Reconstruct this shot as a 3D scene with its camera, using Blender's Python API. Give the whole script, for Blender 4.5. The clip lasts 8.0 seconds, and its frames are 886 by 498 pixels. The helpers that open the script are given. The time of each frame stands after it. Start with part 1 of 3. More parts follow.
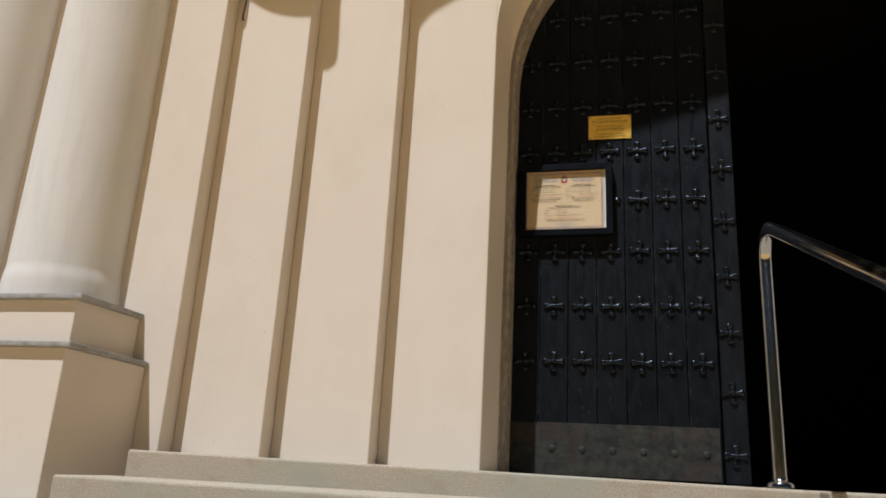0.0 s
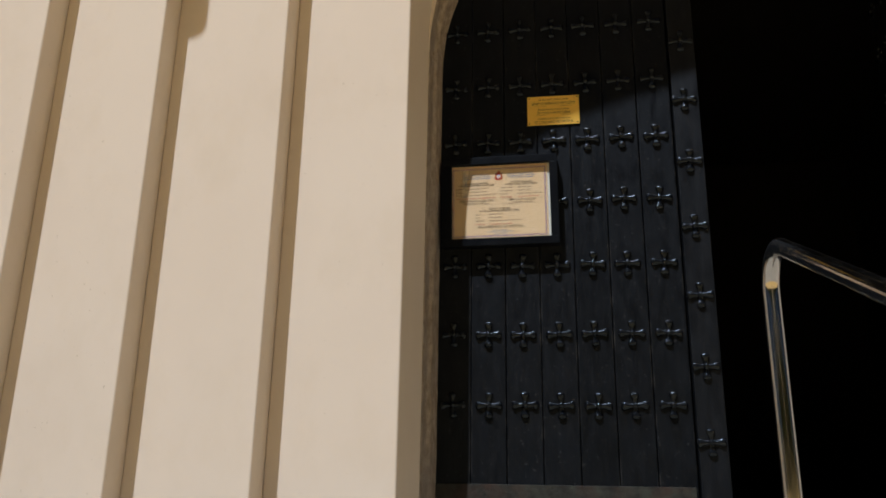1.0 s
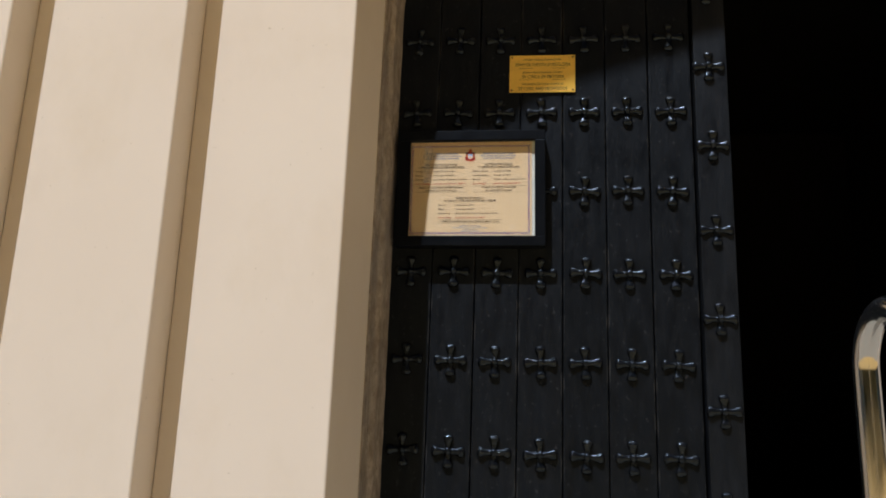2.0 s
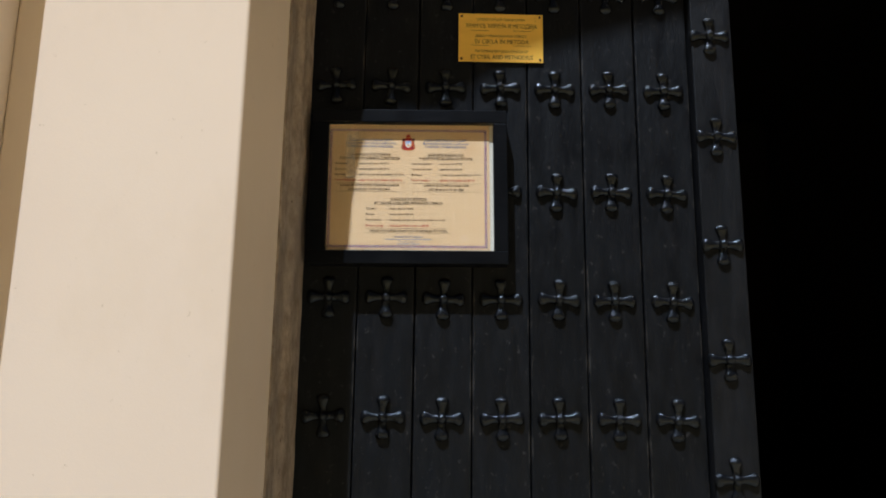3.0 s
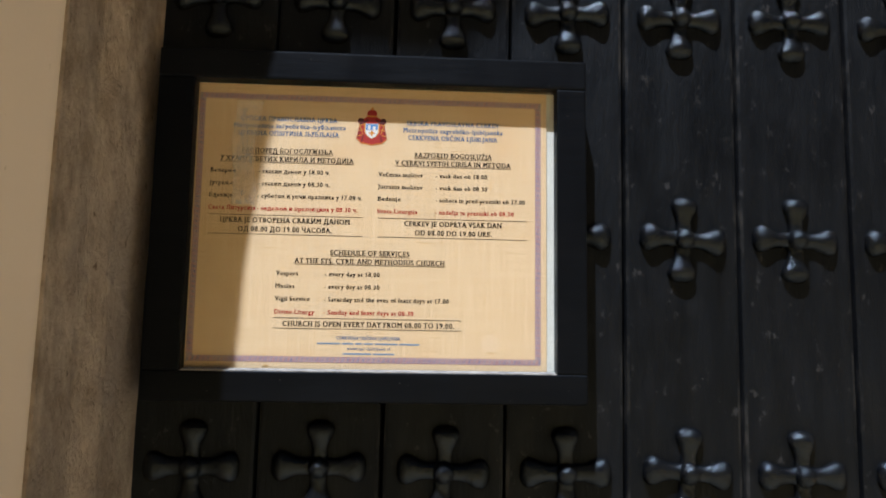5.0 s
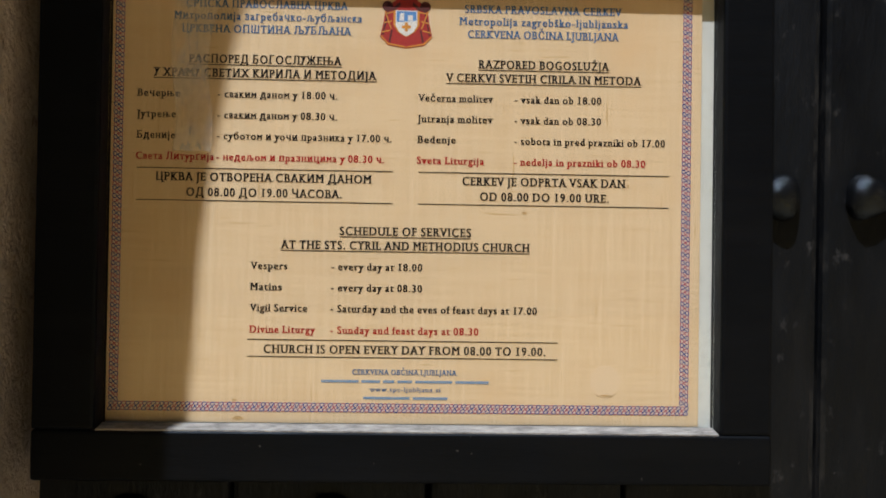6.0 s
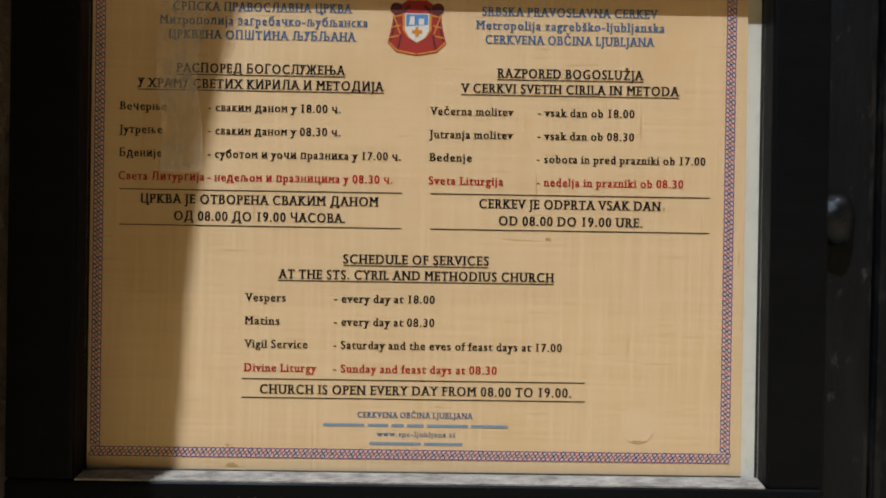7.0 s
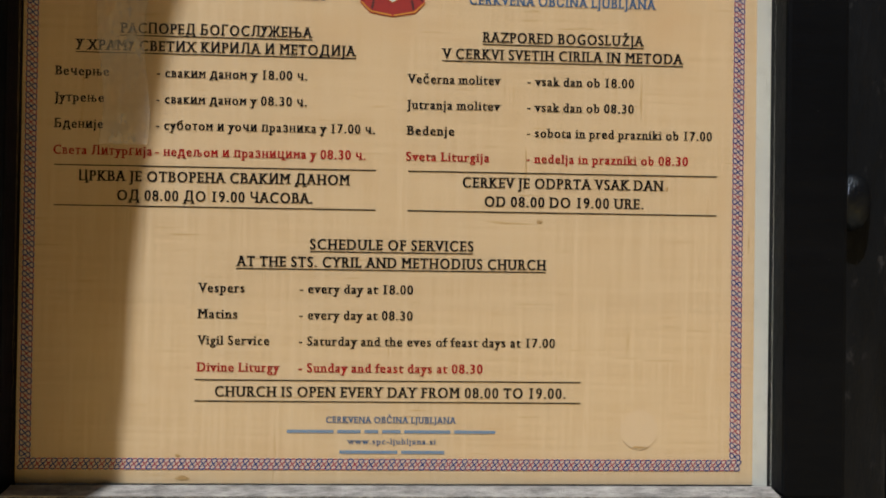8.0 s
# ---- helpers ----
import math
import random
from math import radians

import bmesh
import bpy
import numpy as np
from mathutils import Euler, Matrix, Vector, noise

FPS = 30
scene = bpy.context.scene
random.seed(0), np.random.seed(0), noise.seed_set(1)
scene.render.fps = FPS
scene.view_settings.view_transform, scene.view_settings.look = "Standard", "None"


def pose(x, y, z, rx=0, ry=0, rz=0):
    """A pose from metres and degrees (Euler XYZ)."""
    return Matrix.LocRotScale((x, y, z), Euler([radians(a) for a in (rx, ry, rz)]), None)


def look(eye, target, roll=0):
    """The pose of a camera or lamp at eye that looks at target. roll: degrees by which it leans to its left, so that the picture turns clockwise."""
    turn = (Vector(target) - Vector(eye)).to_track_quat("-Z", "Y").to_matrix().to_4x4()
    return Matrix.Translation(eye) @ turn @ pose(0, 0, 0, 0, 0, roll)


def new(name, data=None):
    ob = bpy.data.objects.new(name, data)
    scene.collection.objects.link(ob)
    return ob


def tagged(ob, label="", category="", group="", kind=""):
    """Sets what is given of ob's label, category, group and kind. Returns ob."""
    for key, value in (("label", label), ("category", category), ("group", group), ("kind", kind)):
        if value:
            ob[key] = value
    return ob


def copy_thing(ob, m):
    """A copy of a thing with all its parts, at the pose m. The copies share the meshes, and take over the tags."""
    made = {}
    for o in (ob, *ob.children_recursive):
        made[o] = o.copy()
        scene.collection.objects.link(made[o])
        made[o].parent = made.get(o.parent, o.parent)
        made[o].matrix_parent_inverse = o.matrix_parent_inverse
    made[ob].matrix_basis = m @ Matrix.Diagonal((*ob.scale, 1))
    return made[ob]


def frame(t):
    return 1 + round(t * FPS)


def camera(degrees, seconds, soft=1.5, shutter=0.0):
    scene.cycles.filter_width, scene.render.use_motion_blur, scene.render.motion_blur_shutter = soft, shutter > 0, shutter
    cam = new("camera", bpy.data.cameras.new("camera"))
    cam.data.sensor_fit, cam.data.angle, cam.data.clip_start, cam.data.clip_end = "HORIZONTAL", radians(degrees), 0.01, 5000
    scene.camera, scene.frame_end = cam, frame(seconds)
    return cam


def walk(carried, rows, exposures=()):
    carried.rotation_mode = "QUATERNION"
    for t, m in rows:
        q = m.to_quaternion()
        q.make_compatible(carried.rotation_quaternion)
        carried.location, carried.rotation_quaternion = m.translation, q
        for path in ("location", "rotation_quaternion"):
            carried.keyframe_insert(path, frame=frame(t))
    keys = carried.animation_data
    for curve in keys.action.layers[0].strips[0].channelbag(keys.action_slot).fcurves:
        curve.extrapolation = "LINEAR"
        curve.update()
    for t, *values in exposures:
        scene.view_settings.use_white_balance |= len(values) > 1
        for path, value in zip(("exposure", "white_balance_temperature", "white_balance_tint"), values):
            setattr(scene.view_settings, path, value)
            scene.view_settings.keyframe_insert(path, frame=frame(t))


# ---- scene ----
import collections

cam = camera(59.4, 8.0, soft=1.8)
PATH = [
    (0.0, pose(0.2823, -3.7656, 0.0428, 107.050, -3.101, 12.655)),
    (0.1, pose(0.2879, -3.6805, 0.1044, 104.110, -2.346, 15.330)),
    (0.2, pose(0.2822, -3.6059, 0.1751, 103.773, -1.937, 15.280)),
    (0.3, pose(0.2854, -3.5295, 0.1919, 106.826, -0.039, 16.421)),
    (0.5, pose(0.2730, -3.3458, 0.2157, 108.101, -2.011, 13.103)),
    (1.0, pose(0.2389, -3.0250, 0.3859, 106.345, -0.838, 8.685)),
    (1.5, pose(0.2038, -2.7098, 0.6017, 102.846, -0.606, 8.011)),
    (2.8, pose(0.0988, -1.9652, 0.8855, 103.006, -2.308, 0.701)),
    (3.0, pose(0.0469, -1.8468, 0.9512, 101.476, -0.668, -1.324)),
    (3.5, pose(0.0448, -1.5793, 1.0859, 102.315, -0.511, -3.442)),
    (4.0, pose(0.0327, -1.3302, 1.2193, 101.811, -2.299, -2.565)),
    (4.5, pose(0.0246, -1.1189, 1.2802, 100.764, -0.700, -5.322)),
    (5.0, pose(0.0286, -0.8861, 1.3394, 97.285, -1.383, -3.624)),
    (5.2, pose(0.0209, -0.7959, 1.3531, 97.154, -1.495, -2.422)),
    (6.3, pose(0.0117, -0.5119, 1.4452, 89.399, -0.996, -1.010)),
    (6.5, pose(0.0140, -0.5069, 1.4512, 89.515, -0.542, -0.753)),
    (7.0, pose(0.0113, -0.4959, 1.4500, 89.801, -1.394, -0.484)),
    (7.5, pose(-0.0162, -0.4716, 1.4453, 89.786, -2.053, -0.915)),
    (8.0, pose(0.0093, -0.4461, 1.4361, 90.547, -1.329, -2.391)),
]
# time, exposure in stops, white balance in kelvin
EXPOSURES = [(0.0, -0.16, 5880), (0.5, -0.22, 5880), (1.0, -0.22, 5850), (1.5, -0.14, 5800), (3.0, 0.03, 5800), (3.5, 0.08, 5800), (4.0, 0.17, 5750),
             (4.5, 0.34, 5720), (5.2, 0.32, 5720), (6.3, -0.21, 6200), (7.0, -0.31, 6350), (7.5, -0.34, 6450), (8.0, -0.34, 6450)]
walk(cam, PATH, EXPOSURES)

# ---- daylight ----
SUN_WAY = Vector((0.48, 1.0, -2.35)).normalized()
world = bpy.data.worlds.new("world")
scene.world = world
world.use_nodes = True
sky = world.node_tree.nodes.new("ShaderNodeTexSky")
sky.sky_type, sky.sun_disc = "NISHITA", False
sky.sun_elevation = math.asin(-SUN_WAY.z)
sky.sun_rotation = math.atan2(-SUN_WAY.x, -SUN_WAY.y)
background = world.node_tree.nodes["Background"]
world.node_tree.links.new(sky.outputs[0], background.inputs[0])
background.inputs[1].default_value = 0.011
sun = new("sun", bpy.data.lights.new("sun", "SUN"))
sun.data.energy, sun.data.angle, sun.data.color = 5.0, radians(0.5), (1.0, 0.99, 0.985)
sun.matrix_world = look((-4, -8, 18), Vector((-4, -8, 18)) + SUN_WAY)


# ---- materials ----
def mix_colour(nt, fac, a, b, blend="MIX"):
    n = nt.nodes.new("ShaderNodeMix")
    n.data_type, n.blend_type = "RGBA", blend
    for sock, v in ((n.inputs[0], fac), (n.inputs[6], a), (n.inputs[7], b)):
        if isinstance(v, bpy.types.NodeSocket):
            nt.links.new(v, sock)
        elif isinstance(v, (int, float)):
            sock.default_value = v
        else:
            sock.default_value = (*v, 1)
    return n.outputs[2]


def noise_at(nt, scale, detail=4.0, rough=0.55, stretch=(1, 1, 1), low=0.35, high=0.65, shift=0.0):
    geo = nt.nodes.new("ShaderNodeNewGeometry")
    mapping = nt.nodes.new("ShaderNodeMapping")
    mapping.inputs["Scale"].default_value = stretch
    mapping.inputs["Location"].default_value = (shift, shift * 0.7, shift * 1.3)
    nt.links.new(geo.outputs["Position"], mapping.inputs[0])
    tex = nt.nodes.new("ShaderNodeTexNoise")
    tex.inputs["Scale"].default_value, tex.inputs["Detail"].default_value = scale, detail
    tex.inputs["Roughness"].default_value = rough
    nt.links.new(mapping.outputs[0], tex.inputs["Vector"])
    ramp = nt.nodes.new("ShaderNodeMapRange")
    ramp.inputs[1].default_value, ramp.inputs[2].default_value = low, high
    nt.links.new(tex.outputs[0], ramp.inputs[0])
    return ramp.outputs[0]


def plain(name, colour, rough=0.5, metal=0.0, spec=0.5):
    m = bpy.data.materials.new(name)
    m.use_nodes = True
    b = m.node_tree.nodes["Principled BSDF"]
    b.inputs["Base Color"].default_value = (*colour, 1)
    b.inputs["Roughness"].default_value, b.inputs["Metallic"].default_value = rough, metal
    b.inputs["Specular IOR Level"].default_value = spec
    return m, m.node_tree, b


def bumped(nt, b, height, strength, distance=0.002):
    n = nt.nodes.new("ShaderNodeBump")
    n.inputs["Strength"].default_value, n.inputs["Distance"].default_value = strength, distance
    nt.links.new(height, n.inputs["Height"])
    nt.links.new(n.outputs[0], b.inputs["Normal"])


def vary_rough(nt, b, fac, low, high):
    n = nt.nodes.new("ShaderNodeMapRange")
    n.inputs[3].default_value, n.inputs[4].default_value = low, high
    nt.links.new(fac, n.inputs[0])
    nt.links.new(n.outputs[0], b.inputs["Roughness"])


def piece_tone(nt, colour, amount):
    info = nt.nodes.new("ShaderNodeObjectInfo")
    tone = nt.nodes.new("ShaderNodeMapRange")
    tone.inputs[3].default_value, tone.inputs[4].default_value = 1 - amount, 1 + amount
    nt.links.new(info.outputs["Random"], tone.inputs[0])
    scaled = nt.nodes.new("ShaderNodeVectorMath")
    scaled.operation = "SCALE"
    nt.links.new(colour, scaled.inputs[0])
    nt.links.new(tone.outputs[0], scaled.inputs["Scale"])
    return scaled.outputs[0]


def make_plaster():
    m, nt, b = plain("cream_plaster", (0.7, 0.6, 0.45), 0.9, 0, 0.2)
    c = mix_colour(nt, noise_at(nt, 1.3, 3), (0.712, 0.622, 0.514), (0.732, 0.647, 0.540))
    c = mix_colour(nt, noise_at(nt, 5, 5, 0.6, (1, 1, 0.6), 0.5, 0.9), c, (0.676, 0.584, 0.464))
    c = mix_colour(nt, noise_at(nt, 60, 3, 0.6, (1, 1, 1), 0.70, 0.78), c, (0.54, 0.46, 0.35))
    nt.links.new(c, b.inputs["Base Color"])
    bumped(nt, b, noise_at(nt, 210, 5, 0.65), 0.08, 0.001)
    return m


def make_grey_plaster():
    m, nt, b = plain("column_plaster", (0.7, 0.65, 0.55), 0.85, 0, 0.25)
    c = mix_colour(nt, noise_at(nt, 2.0, 4), (0.69, 0.660, 0.610), (0.72, 0.690, 0.640))
    c = mix_colour(nt, noise_at(nt, 14, 4, 0.6, (1, 1, 0.15), 0.5, 0.8), c, (0.63, 0.60, 0.55))
    nt.links.new(c, b.inputs["Base Color"])
    bumped(nt, b, noise_at(nt, 160, 4, 0.6), 0.2, 0.001)
    return m


def make_granite():
    m, nt, b = plain("granite", (0.4, 0.38, 0.33), 0.8, 0, 0.3)
    c = mix_colour(nt, noise_at(nt, 190, 3, 0.7, (1, 1, 1), 0.38, 0.62), (0.375, 0.314, 0.230), (0.530, 0.456, 0.345))
    c = mix_colour(nt, noise_at(nt, 420, 2, 0.5, (1, 1, 1), 0.62, 0.7), c, (0.20, 0.165, 0.12))
    c = mix_colour(nt, noise_at(nt, 3.1, 5, 0.6, (1, 1, 1), 0.46, 0.74), c, (0.385, 0.378, 0.298))
    c = mix_colour(nt, noise_at(nt, 7.0, 5, 0.6, (1, 1, 2), 0.54, 0.80, 3.0), c, (0.375, 0.285, 0.195))
    nt.links.new(c, b.inputs["Base Color"])
    bumped(nt, b, noise_at(nt, 230, 4, 0.7), 0.5, 0.002)
    return m


def make_sandstone():
    m, nt, b = plain("jamb_stone", (0.25, 0.2, 0.15), 0.92, 0, 0.2)
    c = mix_colour(nt, noise_at(nt, 34, 6, 0.7, (1, 1, 0.6), 0.38, 0.66), (0.30, 0.24, 0.180), (0.58, 0.49, 0.385))
    c = mix_colour(nt, noise_at(nt, 7, 4, 0.6, (1, 1, 0.5), 0.45, 0.75, 2.0), c, (0.35, 0.305, 0.265))
    c = mix_colour(nt, noise_at(nt, 120, 3, 0.6, (1, 1, 0.5), 0.64, 0.74), c, (0.15, 0.11, 0.08))
    c = mix_colour(nt, noise_at(nt, 5, 3, 0.6, (1, 1, 0.2), 0.66, 0.8, 7.0), c, (0.29, 0.175, 0.12))
    nt.links.new(c, b.inputs["Base Color"])
    bumped(nt, b, noise_at(nt, 75, 6, 0.75, (1, 1, 0.7)), 0.9, 0.004)
    return m


def make_black_paint(name, base, worn, rough_low, rough_high, grain=(1, 1, 0.06), spec=0.13, relief=0.35, edge=0.0):
    m, nt, b = plain(name, base, 0.4, 0, spec)
    c = mix_colour(nt, noise_at(nt, 38, 5, 0.65, grain, 0.45, 0.75), base, worn)
    c = mix_colour(nt, noise_at(nt, 300, 2, 0.5, (1, 1, 0.7), 0.765, 0.785), c, (0.07, 0.067, 0.064))
    c = mix_colour(nt, noise_at(nt, 17, 5, 0.6, (1, 1, 1), 0.66, 0.85, 5.0), c, (0.016, 0.0165, 0.019))
    b.inputs["Specular Tint"].default_value = (0.66, 0.82, 1.0, 1)
    if edge:
        # paint rubbed off along both long edges of a board
        at = nt.nodes.new("ShaderNodeTexCoord")
        split = nt.nodes.new("ShaderNodeSeparateXYZ")
        nt.links.new(at.outputs["Object"], split.inputs[0])
        away, rim, wear = (nt.nodes.new("ShaderNodeMath") for _ in range(3))
        away.operation, wear.operation = "ABSOLUTE", "MULTIPLY"
        nt.links.new(split.outputs[0], away.inputs[0])
        rim.operation, rim.inputs[1].default_value = "GREATER_THAN", edge
        nt.links.new(away.outputs[0], rim.inputs[0])
        nt.links.new(rim.outputs[0], wear.inputs[0])
        nt.links.new(noise_at(nt, 26, 6, 0.7, (1, 1, 0.5), 0.50, 0.66, 11.0), wear.inputs[1])
        c = mix_colour(nt, wear.outputs[0], c, (0.036, 0.035, 0.034))
        c = mix_colour(nt, noise_at(nt, 58, 5, 0.7, (1, 1, 0.8), 0.61, 0.70, 8.0), c, (0.034, 0.034, 0.036))
    nt.links.new(piece_tone(nt, c, 0.16), b.inputs["Base Color"])
    vary_rough(nt, b, noise_at(nt, 24, 5, 0.6, (1, 1, 0.3)), rough_low, rough_high)
    bumped(nt, b, noise_at(nt, 120, 6, 0.7, grain), relief, 0.0016)
    return m


def make_kick_plate():
    m, nt, b = plain("sheet_metal", (0.06, 0.055, 0.045), 0.7, 0.3, 0.4)
    c = mix_colour(nt, noise_at(nt, 16, 6, 0.65, (1, 1, 1), 0.4, 0.65), (0.018, 0.016, 0.014), (0.044, 0.047, 0.036))
    c = mix_colour(nt, noise_at(nt, 9, 4, 0.6, (1, 1, 1), 0.5, 0.72, 4.0), c, (0.045, 0.027, 0.020))
    nt.links.new(c, b.inputs["Base Color"])
    bumped(nt, b, noise_at(nt, 60, 4, 0.6), 0.4, 0.002)
    return m


def make_brass():
    m, nt, b = plain("polished_brass", (0.8, 0.52, 0.08), 0.38, 0.25, 0.5)
    c = mix_colour(nt, noise_at(nt, 25, 5, 0.6, (0.2, 1, 1), 0.4, 0.7), (0.90, 0.585, 0.090), (0.80, 0.51, 0.080))
    c = mix_colour(nt, noise_at(nt, 150, 3, 0.6, (1, 1, 1), 0.66, 0.8), c, (0.42, 0.26, 0.05))
    nt.links.new(c, b.inputs["Base Color"])
    vary_rough(nt, b, noise_at(nt, 40, 4, 0.6, (0.2, 1, 1)), 0.36, 0.5)
    return m


def make_steel():
    m, nt, b = plain("polished_steel", (0.46, 0.455, 0.45), 0.12, 1.0)
    vary_rough(nt, b, noise_at(nt, 30, 4, 0.6, (1, 1, 0.2)), 0.07, 0.2)
    return m


def make_paper():
    m, nt, b = plain("papyrus_paper", (0.75, 0.55, 0.3), 0.8, 0, 0.25)
    c = mix_colour(nt, noise_at(nt, 330, 4, 0.65, (0.03, 1, 1), 0.35, 0.7), (0.735, 0.565, 0.365), (0.660, 0.482, 0.288))
    c = mix_colour(nt, noise_at(nt, 330, 4, 0.65, (1, 1, 0.03), 0.42, 0.72, 2.0), c, (0.762, 0.600, 0.405))
    c = mix_colour(nt, noise_at(nt, 520, 3, 0.6, (0.06, 1, 1), 0.65, 0.76, 5.0), c, (0.575, 0.39, 0.19))
    c = mix_colour(nt, noise_at(nt, 420, 3, 0.6, (1, 1, 0.05), 0.68, 0.76, 9.0), c, (0.59, 0.40, 0.20))
    c = mix_colour(nt, noise_at(nt, 12, 4, 0.6, (1, 1, 1), 0.55, 0.8, 1.0), c, (0.685, 0.49, 0.29))
    c = mix_colour(nt, noise_at(nt, 90, 5, 0.7, (0.02, 1, 1), 0.70, 0.74, 14.0), c, (0.50, 0.33, 0.16))
    nt.links.new(c, b.inputs["Base Color"])
    return m


def make_glass():
    m = bpy.data.materials.new("pane_glass")
    m.use_nodes = True
    nt = m.node_tree
    out = nt.nodes["Material Output"]
    nt.nodes.remove(nt.nodes["Principled BSDF"])
    clear, gloss = nt.nodes.new("ShaderNodeBsdfTransparent"), nt.nodes.new("ShaderNodeBsdfGlossy")
    gloss.inputs["Roughness"].default_value = 0.03
    clear.inputs[0].default_value = (0.97, 0.98, 0.97, 1)
    fres = nt.nodes.new("ShaderNodeFresnel")
    fres.inputs[0].default_value = 1.27
    both = nt.nodes.new("ShaderNodeMixShader")
    nt.links.new(fres.outputs[0], both.inputs[0])
    nt.links.new(clear.outputs[0], both.inputs[1])
    nt.links.new(gloss.outputs[0], both.inputs[2])
    nt.links.new(both.outputs[0], out.inputs[0])
    return m


def make_mottled_patch():
    m, nt, b = plain("mottled_pale", (0.72, 0.70, 0.64), 0.6, 0, 0.4)
    mul = nt.nodes.new("ShaderNodeMath")
    mul.operation = "MULTIPLY"
    nt.links.new(noise_at(nt, 60, 5, 0.7, (1, 1, 0.6), 0.30, 0.70), mul.inputs[0])
    mul.inputs[1].default_value = 0.46
    nt.links.new(mul.outputs[0], b.inputs["Alpha"])
    return m


def make_dust():
    m, nt, b = plain("pale_dust", (0.4, 0.38, 0.34), 0.95, 0, 0.2)
    c = mix_colour(nt, noise_at(nt, 160, 5, 0.7, (0.5, 1, 1), 0.3, 0.7), (0.14, 0.135, 0.13), (0.46, 0.445, 0.42))
    nt.links.new(c, b.inputs["Base Color"])
    bumped(nt, b, noise_at(nt, 500, 4, 0.7), 0.8, 0.001)
    return m


def make_mottled(name, a, c2, scale, rough, bump=0.3, stretch=(1, 1, 1)):
    m, nt, b = plain(name, a, rough, 0, 0.3)
    c = mix_colour(nt, noise_at(nt, scale, 5, 0.6, stretch), a, c2)
    c = mix_colour(nt, noise_at(nt, scale * 9, 3, 0.6, stretch, 0.5, 0.8), c, tuple(0.8 * v for v in a))
    nt.links.new(c, b.inputs["Base Color"])
    bumped(nt, b, noise_at(nt, scale * 25, 4, 0.6), bump, 0.002)
    return m


PLASTER, COLUMN = make_plaster(), make_grey_plaster()
GRANITE, SANDSTONE = make_granite(), make_sandstone()
PAINT = make_black_paint("black_door_paint", (0.0052, 0.0057, 0.0070), (0.0098, 0.0104, 0.0122), 0.36, 0.60, (1, 1, 0.25), 0.16, 0.45, 0.0630)
IRON = make_black_paint("black_iron", (0.0038, 0.0043, 0.0055), (0.0072, 0.0078, 0.0092), 0.15, 0.26, (1, 1, 1), 0.40, 0.4)
FRAME_PAINT = make_black_paint("black_frame_paint", (0.0042, 0.0047, 0.0060), (0.0066, 0.0071, 0.0086), 0.36, 0.52, (0.15, 1, 1), 0.085, 0.14)
STRIP_PAINT = make_black_paint("black_strip_paint", (0.0066, 0.0071, 0.0084), (0.0125, 0.0131, 0.0150), 0.36, 0.60, (1, 1, 0.25), 0.16, 0.5)
KICK, BRASS, STEEL = make_kick_plate(), make_brass(), make_steel()
PAPER, GLASS, MOTTLED_PATCH, DUST = make_paper(), make_glass(), make_mottled_patch(), make_dust()
CAP = make_mottled("weathered_capping", (0.46, 0.44, 0.41), (0.30, 0.285, 0.26), 22, 0.85, 0.6)
# Orange serves as a reflector: it warms the plaster faces turned from the sun.
BOUNCE_GROUND = make_mottled("warm_bounce_ground", (0.82, 0.53, 0.18), (0.76, 0.48, 0.155), 1.5, 0.9)
# Near-black stands in for the deep shade behind the doorway.
INTERIOR_SHADE = make_mottled("near_black_interior_shade", (0.020, 0.018, 0.015), (0.015, 0.013, 0.011), 3, 0.9)
FAR = make_mottled("backdrop_green", (0.07, 0.085, 0.05), (0.04, 0.055, 0.03), 0.5, 0.95)
RUST = make_mottled("rusty_iron", (0.10, 0.055, 0.03), (0.05, 0.03, 0.02), 60, 0.8)
BOARD = make_mottled("white_board", (0.74, 0.75, 0.71), (0.68, 0.69, 0.66), 20, 0.8, 0.1)
INK = {"k": plain("black_ink", (0.014, 0.011, 0.010), 0.8, 0, 0.1)[0], "r": plain("red_ink", (0.40, 0.016, 0.018), 0.8, 0, 0.1)[0],
       "b": plain("blue_ink", (0.070, 0.150, 0.315), 0.8, 0, 0.1)[0]}
ENGRAVED = plain("engraved_brown", (0.055, 0.035, 0.012), 0.7)[0]
CREST_RED = plain("crest_red", (0.36, 0.018, 0.012), 0.7)[0]
CREST_DARK = plain("crest_dark_red", (0.09, 0.010, 0.010), 0.7)[0]
CREST_GOLD = plain("crest_gold", (0.62, 0.26, 0.03), 0.7)[0]
CREST_BLUE = plain("crest_blue", (0.10, 0.26, 0.60), 0.7)[0]
CREST_WHITE = plain("crest_white", (0.74, 0.74, 0.74), 0.7)[0]


# ---- shapes ----
def finish(name, bm, material, smooth=False):
    bmesh.ops.recalc_face_normals(bm, faces=bm.faces)
    me = bpy.data.meshes.new(name)
    bm.to_mesh(me)
    bm.free()
    me.materials.append(material)
    if smooth:
        for p in me.polygons:
            p.use_smooth = len(p.vertices) <= 4
    return me


def part(name, bm, material, parent, label="", smooth=False):
    ob = new(name, finish(name, bm, material, smooth) if isinstance(bm, bmesh.types.BMesh) else bm)
    ob.parent = parent
    return tagged(ob, label)


def thing(name, x, y, z, label, category, group="", kind=""):
    ob = new(name)
    ob.location = (x, y, z)
    return tagged(ob, label, category, group, kind)


def structure(name, bm, material, label="", category="", smooth=False):
    return tagged(new(name, finish(name, bm, material, smooth)), label, category, "", "structure")


